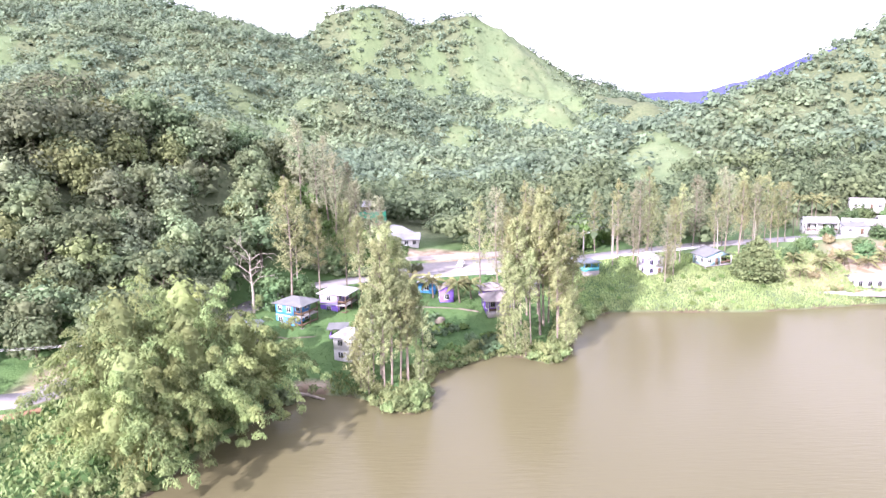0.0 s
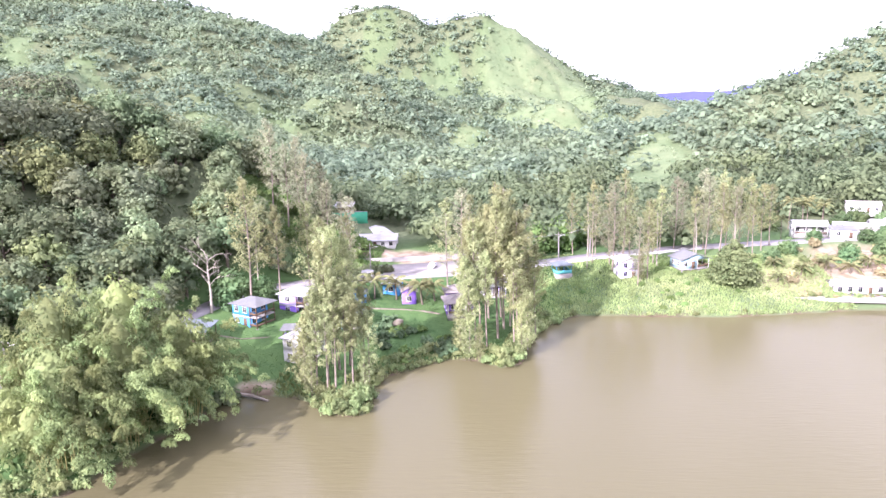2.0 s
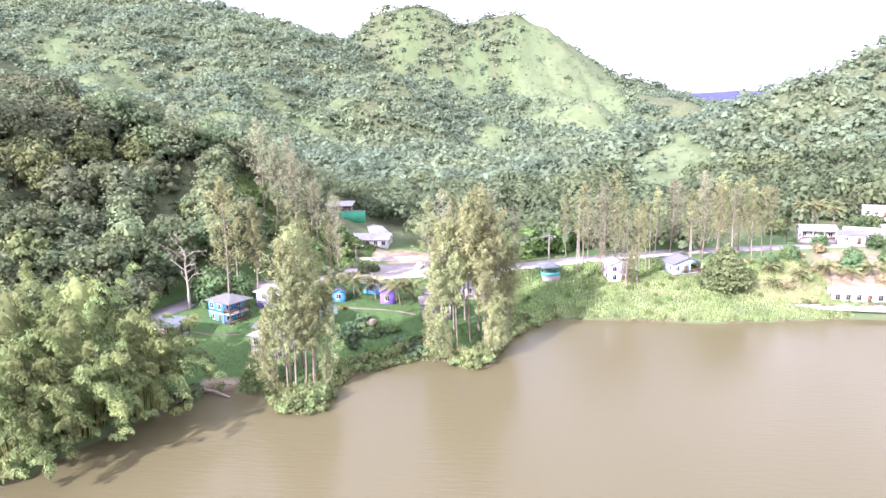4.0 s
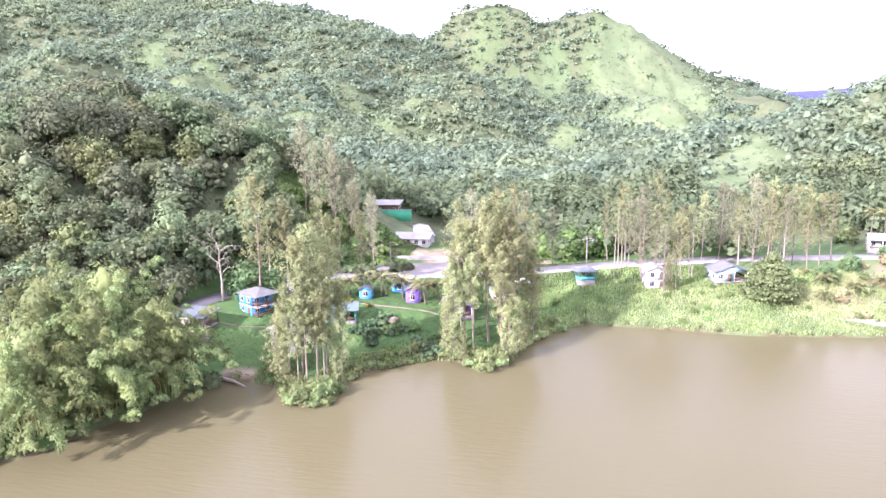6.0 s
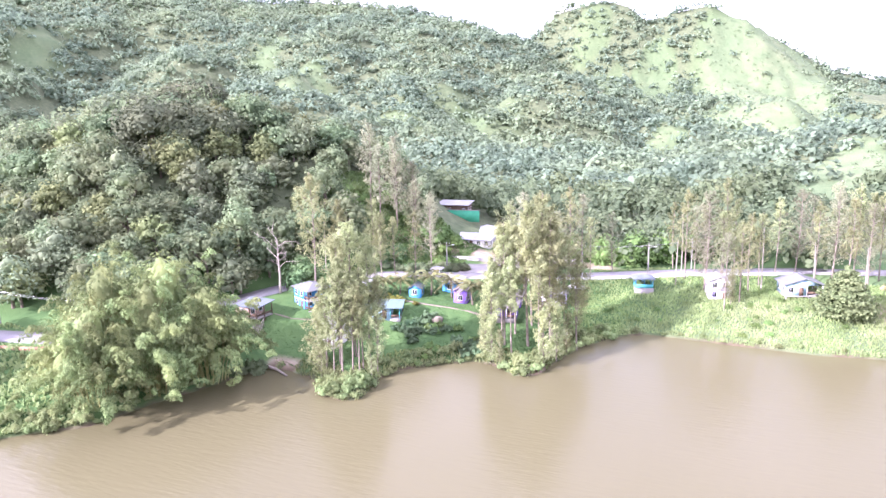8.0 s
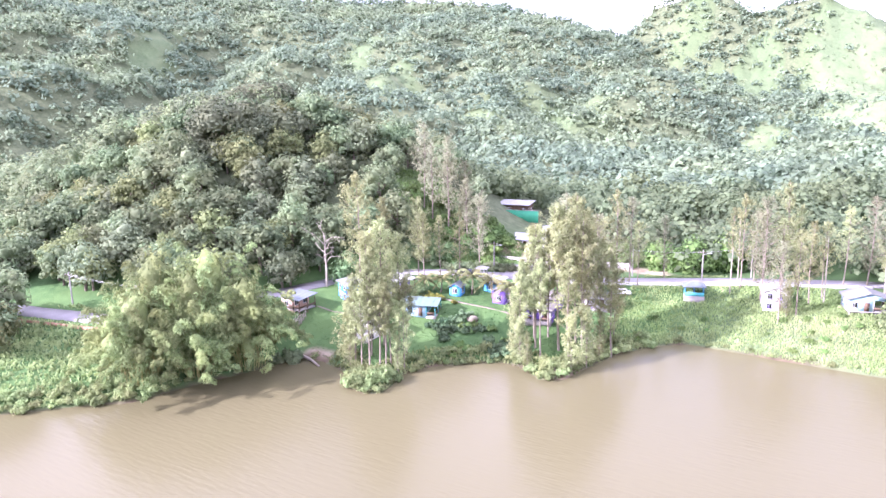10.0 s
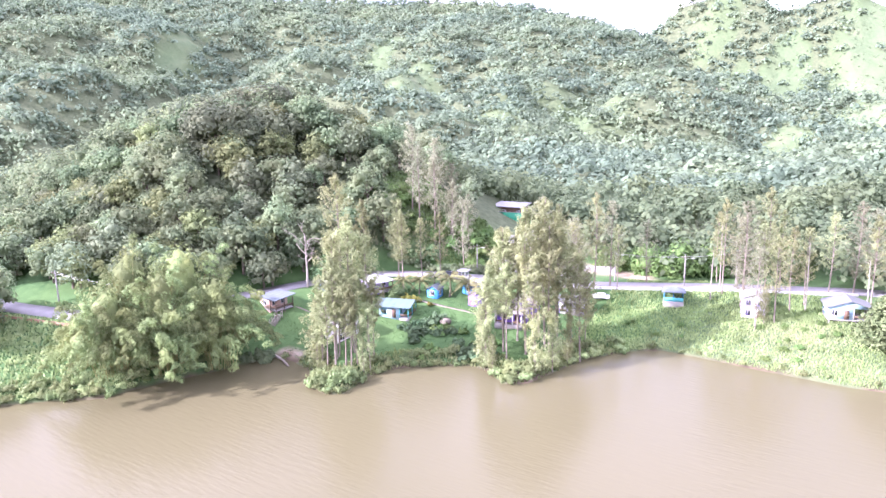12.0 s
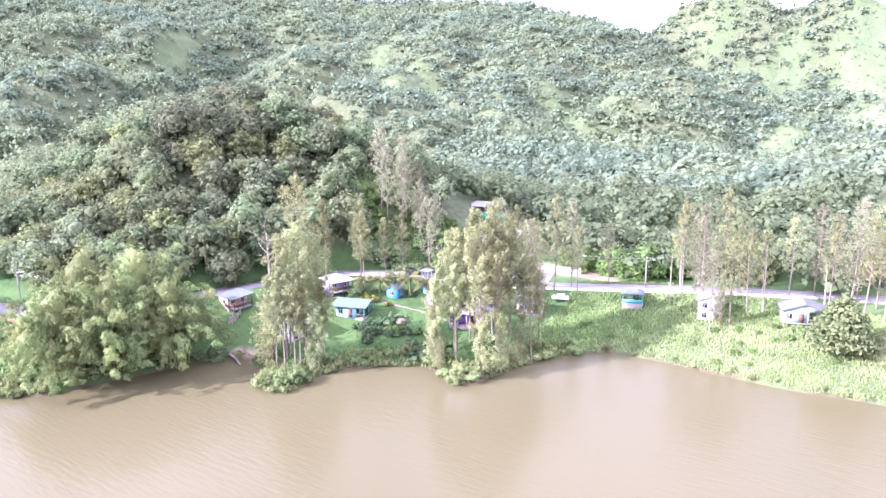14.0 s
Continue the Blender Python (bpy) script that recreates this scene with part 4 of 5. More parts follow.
# ---------------------------------------------------------------- buildings
def box_mesh(name, x0, x1, y0, y1, z0, z1, mat, bevel=0.0):
    v = np.array([(x, y, z) for z in (z0, z1) for y in (y0, y1) for x in (x0, x1)], float)
    q = np.array([(0, 2, 3, 1), (4, 5, 7, 6), (0, 1, 5, 4), (2, 6, 7, 3), (0, 4, 6, 2), (1, 3, 7, 5)])
    me = quick_mesh(name, v, [q], [mat])
    if bevel:
        bm = bmesh.new()
        bm.from_mesh(me)
        bmesh.ops.bevel(bm, geom=bm.edges[:], offset=bevel, segments=1, affect="EDGES")
        bm.to_mesh(me)
        bm.free()
    return me


def box(name, parent, x0, x1, y0, y1, z0, z1, mat, bevel=0.0, label=""):
    return mesh_part(name, box_mesh(name, x0, x1, y0, y1, z0, z1, mat, bevel), parent, label)


def roof_mesh(kind, w, d, z, rise, eave, mat, thick=0.14):
    """A metal roof with standing ribs. kind: hip, gable (ridge along x), gable_y (ridge along y), shed."""
    x, y = w / 2 + eave, d / 2 + eave
    if kind == "hip":
        e = max(0.0, x - y)
        f = max(0.0, y - x)
        v = [(-x, -y, z), (x, -y, z), (x, y, z), (-x, y, z), (-e, -f, z + rise), (e, f, z + rise)]
        faces = [(0, 1, 5, 4), (2, 3, 4, 5), (1, 2, 5), (3, 0, 4)]
    elif kind == "gable":
        v = [(-x, -y, z), (x, -y, z), (x, y, z), (-x, y, z), (-x, 0, z + rise), (x, 0, z + rise)]
        faces = [(0, 1, 5, 4), (2, 3, 4, 5)]
    elif kind == "gable_y":
        v = [(-x, -y, z), (x, -y, z), (x, y, z), (-x, y, z), (0, -y, z + rise), (0, y, z + rise)]
        faces = [(1, 2, 5, 4), (3, 0, 4, 5)]
    else:
        v = [(-x, -y, z), (x, -y, z), (x, y, z + rise), (-x, y, z + rise)]
        faces = [(0, 1, 2, 3)]
    bm = bmesh.new()
    bv = [bm.verts.new(c) for c in v]
    for f in faces:
        bm.faces.new([bv[i] for i in f])
    bmesh.ops.remove_doubles(bm, verts=bm.verts[:], dist=0.001)
    flat = bm.faces[:]
    grown = bmesh.ops.extrude_face_region(bm, geom=flat)
    for g in grown["geom"]:
        if isinstance(g, bmesh.types.BMVert):
            g.co.z += thick
    bmesh.ops.recalc_face_normals(bm, faces=bm.faces[:])
    me = bpy.data.meshes.new("roof")
    bm.to_mesh(me)
    bm.free()
    me.materials.append(mat)
    return me


def add_roof(parent, kind, w, d, z, rise, eave, mat, thick=0.14):
    """The roof with its standing ribs as parts of it."""
    ob = mesh_part("roof", roof_mesh(kind, w, d, z, rise, eave, mat, thick), parent)
    x, y = w / 2 + eave, d / 2 + eave
    flat = max(0.0, x - y)
    n = int(w / 1.1)
    for i in range(1, n):
        px = -x + 2 * x * i / n
        for sgn in ((-1, 1) if kind != "shed" else (-1,)):
            if kind == "gable_y" or (kind == "hip" and y > x):
                continue
            yr = y if kind == "shed" else (sgn * max(0.0, abs(px) - flat) if kind == "hip" else 0.0)
            zr = z + rise if kind == "shed" else z + rise * (1 - abs(yr) / y)
            v = np.array([(px + o, yy, zz + thick + t) for yy, zz in ((sgn * y, z), (yr, zr)) for o, t in ((-0.05, 0.0), (0.0, 0.06), (0.05, 0.0))])
            mesh_part("rib", quick_mesh("rib", v, [np.array([(0, 1, 4, 3), (1, 2, 5, 4)])], [mat]), ob)
    return ob


def window(parent, side, along_x, z, w, h, face, mat=M_WHITE):
    """A framed window with a glass pane and sill on one wall of a house. side: front, back, left, right."""
    def put(name, a0, a1, z0, z1, out0, out1, m, par):
        if side == "front":
            return box(name, par, a0, a1, -face - out1, -face - out0, z0, z1, m)
        if side == "back":
            return box(name, par, a0, a1, face + out0, face + out1, z0, z1, m)
        if side == "left":
            return box(name, par, -face - out1, -face - out0, a0, a1, z0, z1, m)
        return box(name, par, face + out0, face + out1, a0, a1, z0, z1, m)
    a, b = along_x - w / 2, along_x + w / 2
    root = put("window", a - 0.1, b + 0.1, z - 0.1, z + h + 0.1, 0.0, 0.05, mat, parent)
    put("pane", a, b, z, z + h, 0.05, 0.06, M_PANE, root)
    put("mullion", along_x - 0.04, along_x + 0.04, z, z + h, 0.06, 0.09, mat, root)
    put("sill", a - 0.18, b + 0.18, z - 0.18, z - 0.1, 0.0, 0.14, mat, root)


def door(parent, at, z, face, mat, side="front"):
    if side == "front":
        ob = box("door", parent, at - 0.5, at + 0.5, -face - 0.07, -face, z, z + 2.05, mat)
        box("handle", ob, at + 0.32, at + 0.42, -face - 0.12, -face - 0.07, z + 0.95, z + 1.05, M_STEEL)
    else:
        ob = box("door", parent, face, face + 0.07, at - 0.5, at + 0.5, z, z + 2.05, mat)
        box("handle", ob, face + 0.07, face + 0.12, at + 0.32, at + 0.42, z + 0.95, z + 1.05, M_STEEL)


def house(name, label, x, y, turn, w, d, storeys, wall, roof, kind="hip", rise=1.5, eave=0.6, porch="", porch_d=2.0, stilts=0.0, trim=M_WHITE, dz=0.0, low=None, category="house", group="", sh=2.7):
    """A cottage. The front looks along local -y; the roof also covers the porch on the right or the front."""
    root = tagged(new(name), label, category, group)
    gz0 = ground_at(x, y)
    root.matrix_basis = pose(x, y, gz0 + dz, 0, 0, turn)
    h = sh * storeys
    x1 = w / 2 - (porch_d if porch == "right" else 0)
    y0 = -d / 2 + (porch_d if porch == "front" else 0)
    for s in range(storeys):
        z0, z1 = stilts + sh * s, stilts + sh * (s + 1)
        box("wall", root, -w / 2, x1, y0, d / 2, z0 - (0 if (stilts or s) else 1.5), z1, low if (low and s == 0) else wall)
        if s:
            box("floor_band", root, -w / 2 - 0.05, x1 + 0.05, y0 - 0.05, d / 2 + 0.05, z0 - 0.12, z0 + 0.08, trim)
    if stilts:
        for px in np.linspace(-w / 2 + 0.3, w / 2 - 0.3, 4):
            for py in (-d / 2 + 0.3, d / 2 - 0.3):
                box("stilt", root, px - 0.14, px + 0.14, py - 0.14, py + 0.14, -2.5, stilts, M_CONC)
        box("deck", root, -w / 2 - 0.1, w / 2 + 0.1, -d / 2 - 0.1, d / 2 + 0.1, stilts - 0.22, stilts - 0.01, M_CONC)
    mid = (-w / 2 + x1) / 2
    nwin = max(1, int((x1 + w / 2) / 2.4))
    for s in range(storeys):
        zb = stilts + sh * s
        cols = [-w / 2 + (x1 + w / 2) * (i + 0.5) / nwin for i in range(nwin)]
        for i, c in enumerate(cols):
            if s == 0 and i == nwin // 2 and nwin > 1:
                door(root, c, zb + 0.05, -y0, M_WOOD)
            else:
                window(root, "front", c, zb + 0.95, 1.0, 1.15, -y0, trim)
        for c in ([-d / 4, d / 4] if d > 5 else [0.0]):
            window(root, "left", c, zb + 0.95, 1.0, 1.15, w / 2, trim)
            window(root, "right", c, zb + 0.95, 1.0, 1.15, x1, trim)
        if porch:
            zs = zb
            if porch == "right":
                px0, px1, py0, py1 = x1, w / 2, -d / 2, d / 2
            else:
                px0, px1, py0, py1 = -w / 2, w / 2, -d / 2, y0
            box("porch_floor", root, px0, px1, py0, py1, zs - (0.18 if (s or stilts) else 1.2), zs + 0.02, M_CONC)
            edge = [(px1 - 0.1, py0 + 0.1), (px1 - 0.1, (py0 + py1) / 2), (px1 - 0.1, py1 - 0.1), (px0 + 0.15, py0 + 0.1)] if porch == "right" else [(px0 + 0.1, py0 + 0.1), (px0 + (px1 - px0) / 3, py0 + 0.1), (px0 + 2 * (px1 - px0) / 3, py0 + 0.1), (px1 - 0.1, py0 + 0.1)]
            for ex, ey in edge:
                box("post", root, ex - 0.09, ex + 0.09, ey - 0.09, ey + 0.09, zs + 0.02, zs + sh, M_WOOD if storeys > 1 else trim)
            if porch == "right":
                box("railing", root, px1 - 0.13, px1 - 0.07, py0 + 0.1, py1 - 0.1, zs + 0.55, zs + 1.0, M_WOOD)
                box("railing", root, px0 + 0.1, px1 - 0.14, py0 + 0.07, py0 + 0.13, zs + 0.55, zs + 1.0, M_WOOD)
            else:
                box("railing", root, px0 + 0.2, px0 + (px1 - px0) / 3 - 0.1, py0 + 0.07, py0 + 0.13, zs + 0.5, zs + 0.95, M_WOOD)
                box("railing", root, px0 + 2 * (px1 - px0) / 3 + 0.1, px1 - 0.2, py0 + 0.07, py0 + 0.13, zs + 0.5, zs + 0.95, M_WOOD)
    top = stilts + h
    if kind == "gable_y" or kind == "gable":
        # gable ends
        gv = [(-w / 2, 0), (w / 2, 0), (0, rise * 0.9)] if kind == "gable_y" else [(-d / 2, 0), (d / 2, 0), (0, rise * 0.9)]
        for sgn in (-1, 1):
            off = (d / 2 if kind == "gable_y" else w / 2) * sgn
            inn = off - 0.15 * sgn
            pts = [((a, o, top + b) if kind == "gable_y" else (o, a, top + b)) for o in (off, inn) for a, b in gv]
            mesh_part("gable_wall", quick_mesh("gable_wall", np.array(pts), [np.array([(0, 1, 4, 3), (1, 2, 5, 4), (2, 0, 3, 5)]), np.array([(0, 2, 1), (3, 4, 5)])], [wall]), root)
    add_roof(root, kind, w, d, top, rise, eave, roof)
    return root


house("cottage", "two-storey sky-blue cottage with a grey metal hip roof and balconies", -34.6, 141.8, -27, 7.2, 5.6, 2, M_BLUE, M_ROOFG, "hip", 1.2, 0.6, "right", 2.2, dz=-0.7, sh=2.5)
house("cottage", "two-storey violet cottage with a white hip roof and front balcony", -26.6, 149.6, -18, 6.6, 5.8, 2, M_LILAC, M_ROOFW, "hip", 1.3, 0.6, "right", 2.2, dz=-1.4, sh=2.5, low=M_PURPLE)
house("cottage", "white two-storey cottage with pale roof among the shore trees", -20.2, 129.2, -20, 6.2, 5.6, 2, M_WHITE, M_ROOFW, "hip", 1.3, 0.6, dz=-1.0, sh=2.6)
house("cottage", "pale blue cottage with a teal metal gable roof", -15.0, 143.6, 18, 7.4, 5.8, 1, M_PALEBLUE, M_ROOFT, "gable", 1.1, 0.8, "right", 2.4, trim=M_TURQ, dz=-0.3, sh=2.7)
house("cottage", "salmon-walled cottage with blue-grey metal roof and porch", -43.0, 130.5, -4, 6.2, 5.4, 2, M_PINK, M_ROOFB, "shed", 0.6, 0.5, "right", 2.4, dz=-2.6, sh=2.6)
house("hut", "small bright blue garden cottage with gable roof", -13.5, 157.0, 10, 3.0, 3.2, 1, M_BLUE, M_ROOFB, "gable_y", 1.0, 0.35, dz=-0.2, sh=2.3, category="cottage", group="garden huts")
house("hut", "blue cottage with sloping roof behind the palms", -6.5, 164.5, -8, 4.2, 4.0, 1, M_BLUE, M_ROOFW, "shed", 0.8, 0.4, dz=-0.2, sh=2.6, category="cottage", group="garden huts")
house("hut", "small violet garden cottage with gable roof", -1.8, 158.8, 6, 3.4, 3.4, 1, M_PURPLE, M_ROOFD, "gable_y", 1.0, 0.35, dz=-0.2, sh=3.1, category="cottage", group="garden huts")
house("cottage", "lilac cottage with a dark weathered hip roof among tall trees", 10.6, 153.8, 12, 6.4, 6.0, 1, M_LILAC, M_ROOFD, "hip", 1.5, 0.7, "front", 1.8, dz=0.2, sh=2.8, low=M_PURPLE)
house("hut", "violet cottage under the tall casuarinas", 9.5, 163.0, 10, 5.4, 5.0, 1, M_PURPLE, M_ROOFD, "hip", 1.3, 0.6, dz=-0.2, sh=2.7, category="cottage", group="garden huts")
house("cottage", "white cottage with lilac trim near the road", 18.5, 170.0, 20, 6.0, 5.0, 1, M_WHITE, M_ROOFG, "gable", 1.2, 0.5, "front", 1.6, trim=M_LILAC, dz=-0.1, sh=2.6)
house("cottage", "white two-storey cottage on the grassy bank under casuarinas", 56.3, 187.6, 14, 5.0, 4.8, 2, M_WHITE, M_ROOFW, "gable_y", 1.2, 0.5, dz=-0.6, sh=2.4, trim=M_LILAC)
house("cottage", "pale blue cottage on stilts with white porch above the bank", 75.0, 191.5, 16, 8.6, 6.0, 1, M_PALEBLUE, M_ROOFG, "gable_y", 1.7, 0.6, "right", 3.8, stilts=1.9, dz=-1.3, sh=2.6)
house("house", "white house with a broad pale gable roof on the slope", 140, 231, -24, 10, 8, 1, M_WHITE, M_ROOFW, "gable", 2.2, 0.7, "front", 2.0, dz=-0.3, sh=2.7)
house("house", "white house with a pale sloping metal roof on the slope", 149, 225, -16, 11, 9, 1, M_WHITE, M_ROOFW, "gable", 2.4, 0.7, dz=-0.4, sh=2.6)
house("house", "white house with a low hip roof above the bank", 156, 236, -30, 10, 8, 1, M_WHITE, M_ROOFW, "hip", 2.0, 0.7, dz=0.2, sh=2.7)
house("house", "small white outbuilding with a weathered roof", 139, 221.5, -10, 6, 4.5, 1, M_WHITE, M_ROOFD, "gable", 1.0, 0.4, dz=0.2, sh=2.5)
house("house", "white house with a pale gable roof beside palms", 125, 229, -10, 10, 7, 1, M_WHITE, M_ROOFW, "gable", 1.4, 0.5, "front", 2.0, dz=1.5, sh=2.9)
house("house", "small white flat-roofed house above the village", 160, 262, -20, 11, 7, 1, M_WHITE, M_CONC, "gable", 1.2, 0.4, dz=2.0, sh=2.7)
house("house", "low white annex with a grey roof on the slope", 131, 219, -14, 7, 5, 1, M_WHITE, M_ROOFG, "shed", 0.6, 0.4, dz=0.5, sh=2.6)
house("boathouse", "long white lakeside boathouse with a row of openings", 117, 181, -4, 15, 5.5, 1, M_WHITE, M_ROOFW, "gable", 0.9, 0.4, dz=-1.2, sh=2.4, trim=M_CONC)
strip("terrace", [(97, 178.5, 2.2), (112, 176.3, 2.2), (128, 174.5, 2.2)], 6, M_CONC, 0.0, "pale concrete waterside terrace", "terrace", 0.4)

# courtyard building behind the road: white-roofed wings round a green-walled court
house("court_wing", "white-roofed front wing of the courtyard building", -17.5, 208.5, 2, 12.5, 5.5, 1, M_WHITE, M_ROOFW, "shed", 1.1, 0.6, dz=-1.2, sh=2.4, group="courtyard building")
house("court_wing", "white-roofed side wing of the courtyard building", -17.5, 222.5, 22, 5.5, 20, 1, M_WHITE, M_ROOFW, "gable_y", 0.8, 0.4, dz=-1.4, sh=2.4, group="courtyard building")
house("court_shelter", "open shelter with a white sloping roof", -36, 238, 4, 11, 6, 1, M_WOOD, M_ROOFW, "shed", 0.9, 0.8, dz=-0.5, sh=3.2)
gw = tagged(new("court_wall"), "bright green painted courtyard wall", "wall")
gw.matrix_basis = pose(-30, 229, ground_at(-30, 229), 0, 0, 8)
box("panel", gw, -6.5, 6.5, -0.15, 0.15, -1.5, 2.6, M_GREEN)
box("coping", gw, -6.6, 6.6, -0.22, 0.22, 2.6, 2.75, M_CONC)


def kiosk(name, label, x, y, turn, w, d, roof_m, base_m, post_m, kind, rise, dz=0.0, category="gazebo", ph=2.3):
    """An open shelter: low wall, four posts, a roof."""
    root = tagged(new(name), label, category)
    root.matrix_basis = pose(x, y, ground_at(x, y) + dz, 0, 0, turn)
    box("floor_slab", root, -w / 2 - 0.1, w / 2 + 0.1, -d / 2 - 0.1, d / 2 + 0.1, -2.0, 0.0, M_CONC)
    for a, b, c, e in ((-w / 2, w / 2, -d / 2, -d / 2 + 0.15), (-w / 2, -w / 2 + 0.15, -d / 2 + 0.15, d / 2), (w / 2 - 0.15, w / 2, -d / 2 + 0.15, d / 2)):
        box("low_wall", root, a, b, c, e, 0.0, 0.95, base_m)
    for px in (-w / 2 + 0.12, 0, w / 2 - 0.12):
        for py in (-d / 2 + 0.12, d / 2 - 0.12):
            box("post", root, px - 0.08, px + 0.08, py - 0.08, py + 0.08, 0.95 if py < 0 or px else 0.0, ph, post_m)
    box("bench", root, -w / 2 + 0.4, w / 2 - 0.4, d / 2 - 0.7, d / 2 - 0.3, 0.0, 0.45, M_WOOD)
    add_roof(root, kind, w, d, ph, rise, 0.5, roof_m)
    return root


kiosk("gazebo", "open lakeside gazebo with blue roof and turquoise base", 38.3, 186.2, 16, 4.6, 3.6, M_ROOFB, M_TURQ, M_BLUE, "hip", 0.9, 0.5)
kiosk("garden_shelter", "small open shelter with a grey sloping roof on the lawn", -24.6, 136.2, 2, 3.4, 2.8, M_ROOFG, M_PURPLE, M_WOOD, "shed", 0.3, -0.6, "shelter", 2.2)
kiosk("guard_booth", "small white guard booth beside the road", -14.0, 171.2, 8, 2.2, 2.2, M_ROOFW, M_WHITE, M_WHITE, "hip", 0.6, 0.1, "booth", 2.4)


def utility_pole(x, y, h, label, lamp=True):
    root = tagged(new("utility_pole"), label, "pole", "utility poles along the road")
    root.matrix_basis = pose(x, y, ground_at(x, y), 0, 0, 25)
    v, q = tube([(0, 0, -0.8), (0, 0, h * 0.5), (0, 0, h)], [0.2, 0.17, 0.13], 8)
    mesh_part("mast", quick_mesh("mast", v, [q], [M_CONC]), root)
    box("crossarm", root, -0.9, 0.9, -0.22, -0.1, h - 0.75, h - 0.6, M_WOOD)
    for o in (-0.8, 0.0, 0.8):
        box("insulator", root, o - 0.05, o + 0.05, -0.2, -0.11, h - 0.6, h - 0.4, M_WHITE)
    if lamp:
        v, q = tube([(0, 0, h - 1.4), (0.9, 0, h - 1.0), (1.7, 0, h - 0.95)], [0.05, 0.045, 0.04], 5)
        mesh_part("lamp_arm", quick_mesh("lamp_arm", v, [q], [M_STEEL]), root)
        box("lamp_head", root, 1.5, 2.2, -0.14, 0.14, h - 1.05, h - 0.9, M_STEEL, 0.03)


for x, y, h in ((38.4, 195.0, 8.4), (-14.5, 179.2, 8.5), (49.0, 204.5, 9.0), (21.0, 192.0, 8.0), (-86, 99, 8.5), (-62, 101, 8.5)):
    utility_pole(x, y, h, "pale concrete utility pole with crossarm and street lamp")


def power_line(a, b, sag):
    root = []
    for o in (-0.4, 0.4):
        pts = []
        for i in range(13):
            u = i / 12
            pts.append((a[0] + (b[0] - a[0]) * u, a[1] + (b[1] - a[1]) * u + o, a[2] + (b[2] - a[2]) * u - 4 * sag * u * (1 - u)))
        root.append(tube(pts, [0.016] * 13, 4))
    v, q = stack_parts(root)
    tagged(new("power_line", quick_mesh("power_line", v, [np.concatenate(q)], [M_STEEL])), "sagging pair of pale overhead cables", "cable")


def top_of(x, y, h):
    return (x, y, ground_at(x, y) + h - 0.6)


power_line(top_of(-86, 99, 8.5), top_of(-62, 101, 8.5), 0.5)
power_line(top_of(38.4, 195, 8.4), top_of(21, 192, 8.0), 0.4)
power_line(top_of(38.4, 195, 8.4), top_of(49, 204.5, 9.0), 0.3)


def car(x, y, turn, paint, label):
    root = tagged(new("parked_car"), label, "car", "parked cars")
    root.matrix_basis = pose(x, y, ground_at(x, y) + 0.12, 0, 0, turn)
    prof = [(-2.1, 0.35), (-2.1, 0.85), (-1.25, 0.98), (-0.7, 1.45), (0.95, 1.45), (1.6, 0.98), (2.1, 0.9), (2.1, 0.35)]
    n = len(prof)
    v = [(px, s * (0.82 if pz < 1.2 else 0.66), pz) for s in (-1, 1) for px, pz in prof]
    bm = bmesh.new()
    bv = [bm.verts.new(c) for c in v]
    bm.faces.new(bv[:n])
    bm.faces.new(bv[n:][::-1])
    for i in range(n):
        j = (i + 1) % n
        bm.faces.new((bv[i], bv[n + i], bv[n + j], bv[j]))
    bmesh.ops.bevel(bm, geom=bm.edges[:], offset=0.06, segments=2, affect="EDGES")
    bmesh.ops.recalc_face_normals(bm, faces=bm.faces[:])
    me = bpy.data.meshes.new("body")
    bm.to_mesh(me)
    bm.free()
    me.materials.append(paint)
    mesh_part("body", me, root)
    box("windscreen", root, 1.02, 1.5, -0.62, 0.62, 1.06, 1.3, M_PANE)
    box("rear_window", root, -1.14, -0.78, -0.62, 0.62, 1.06, 1.3, M_PANE)
    for s in (-1, 1):
        box("side_window", root, -0.7, 0.95, s * 0.75 - 0.03, s * 0.75 + 0.03, 1.02, 1.34, M_PANE)
        for wx_ in (-1.3, 1.35):
            v, q = tube([(wx_, s * 0.66, 0.32), (wx_, s * 0.84, 0.32)], [0.32, 0.32], 12)
            wheel = mesh_part("wheel", quick_mesh("wheel", v, [q], [M_RUBBER]), root)
            v, q, c = lump((wx_, s * 0.83, 0.32), (0.2, 0.03, 0.2), np.random.default_rng(1))
            mesh_part("rim", quick_mesh("rim", v, [q, c], [M_STEEL]), wheel)


car(22.5, 178.5, 25, M_CARW, "white parked car beside the road")
car(-19.5, 172.3, 14, M_CARD, "dark car on the road by the booth")
car(2.0, 186.0, 80, M_CARW, "white car standing in the car park")


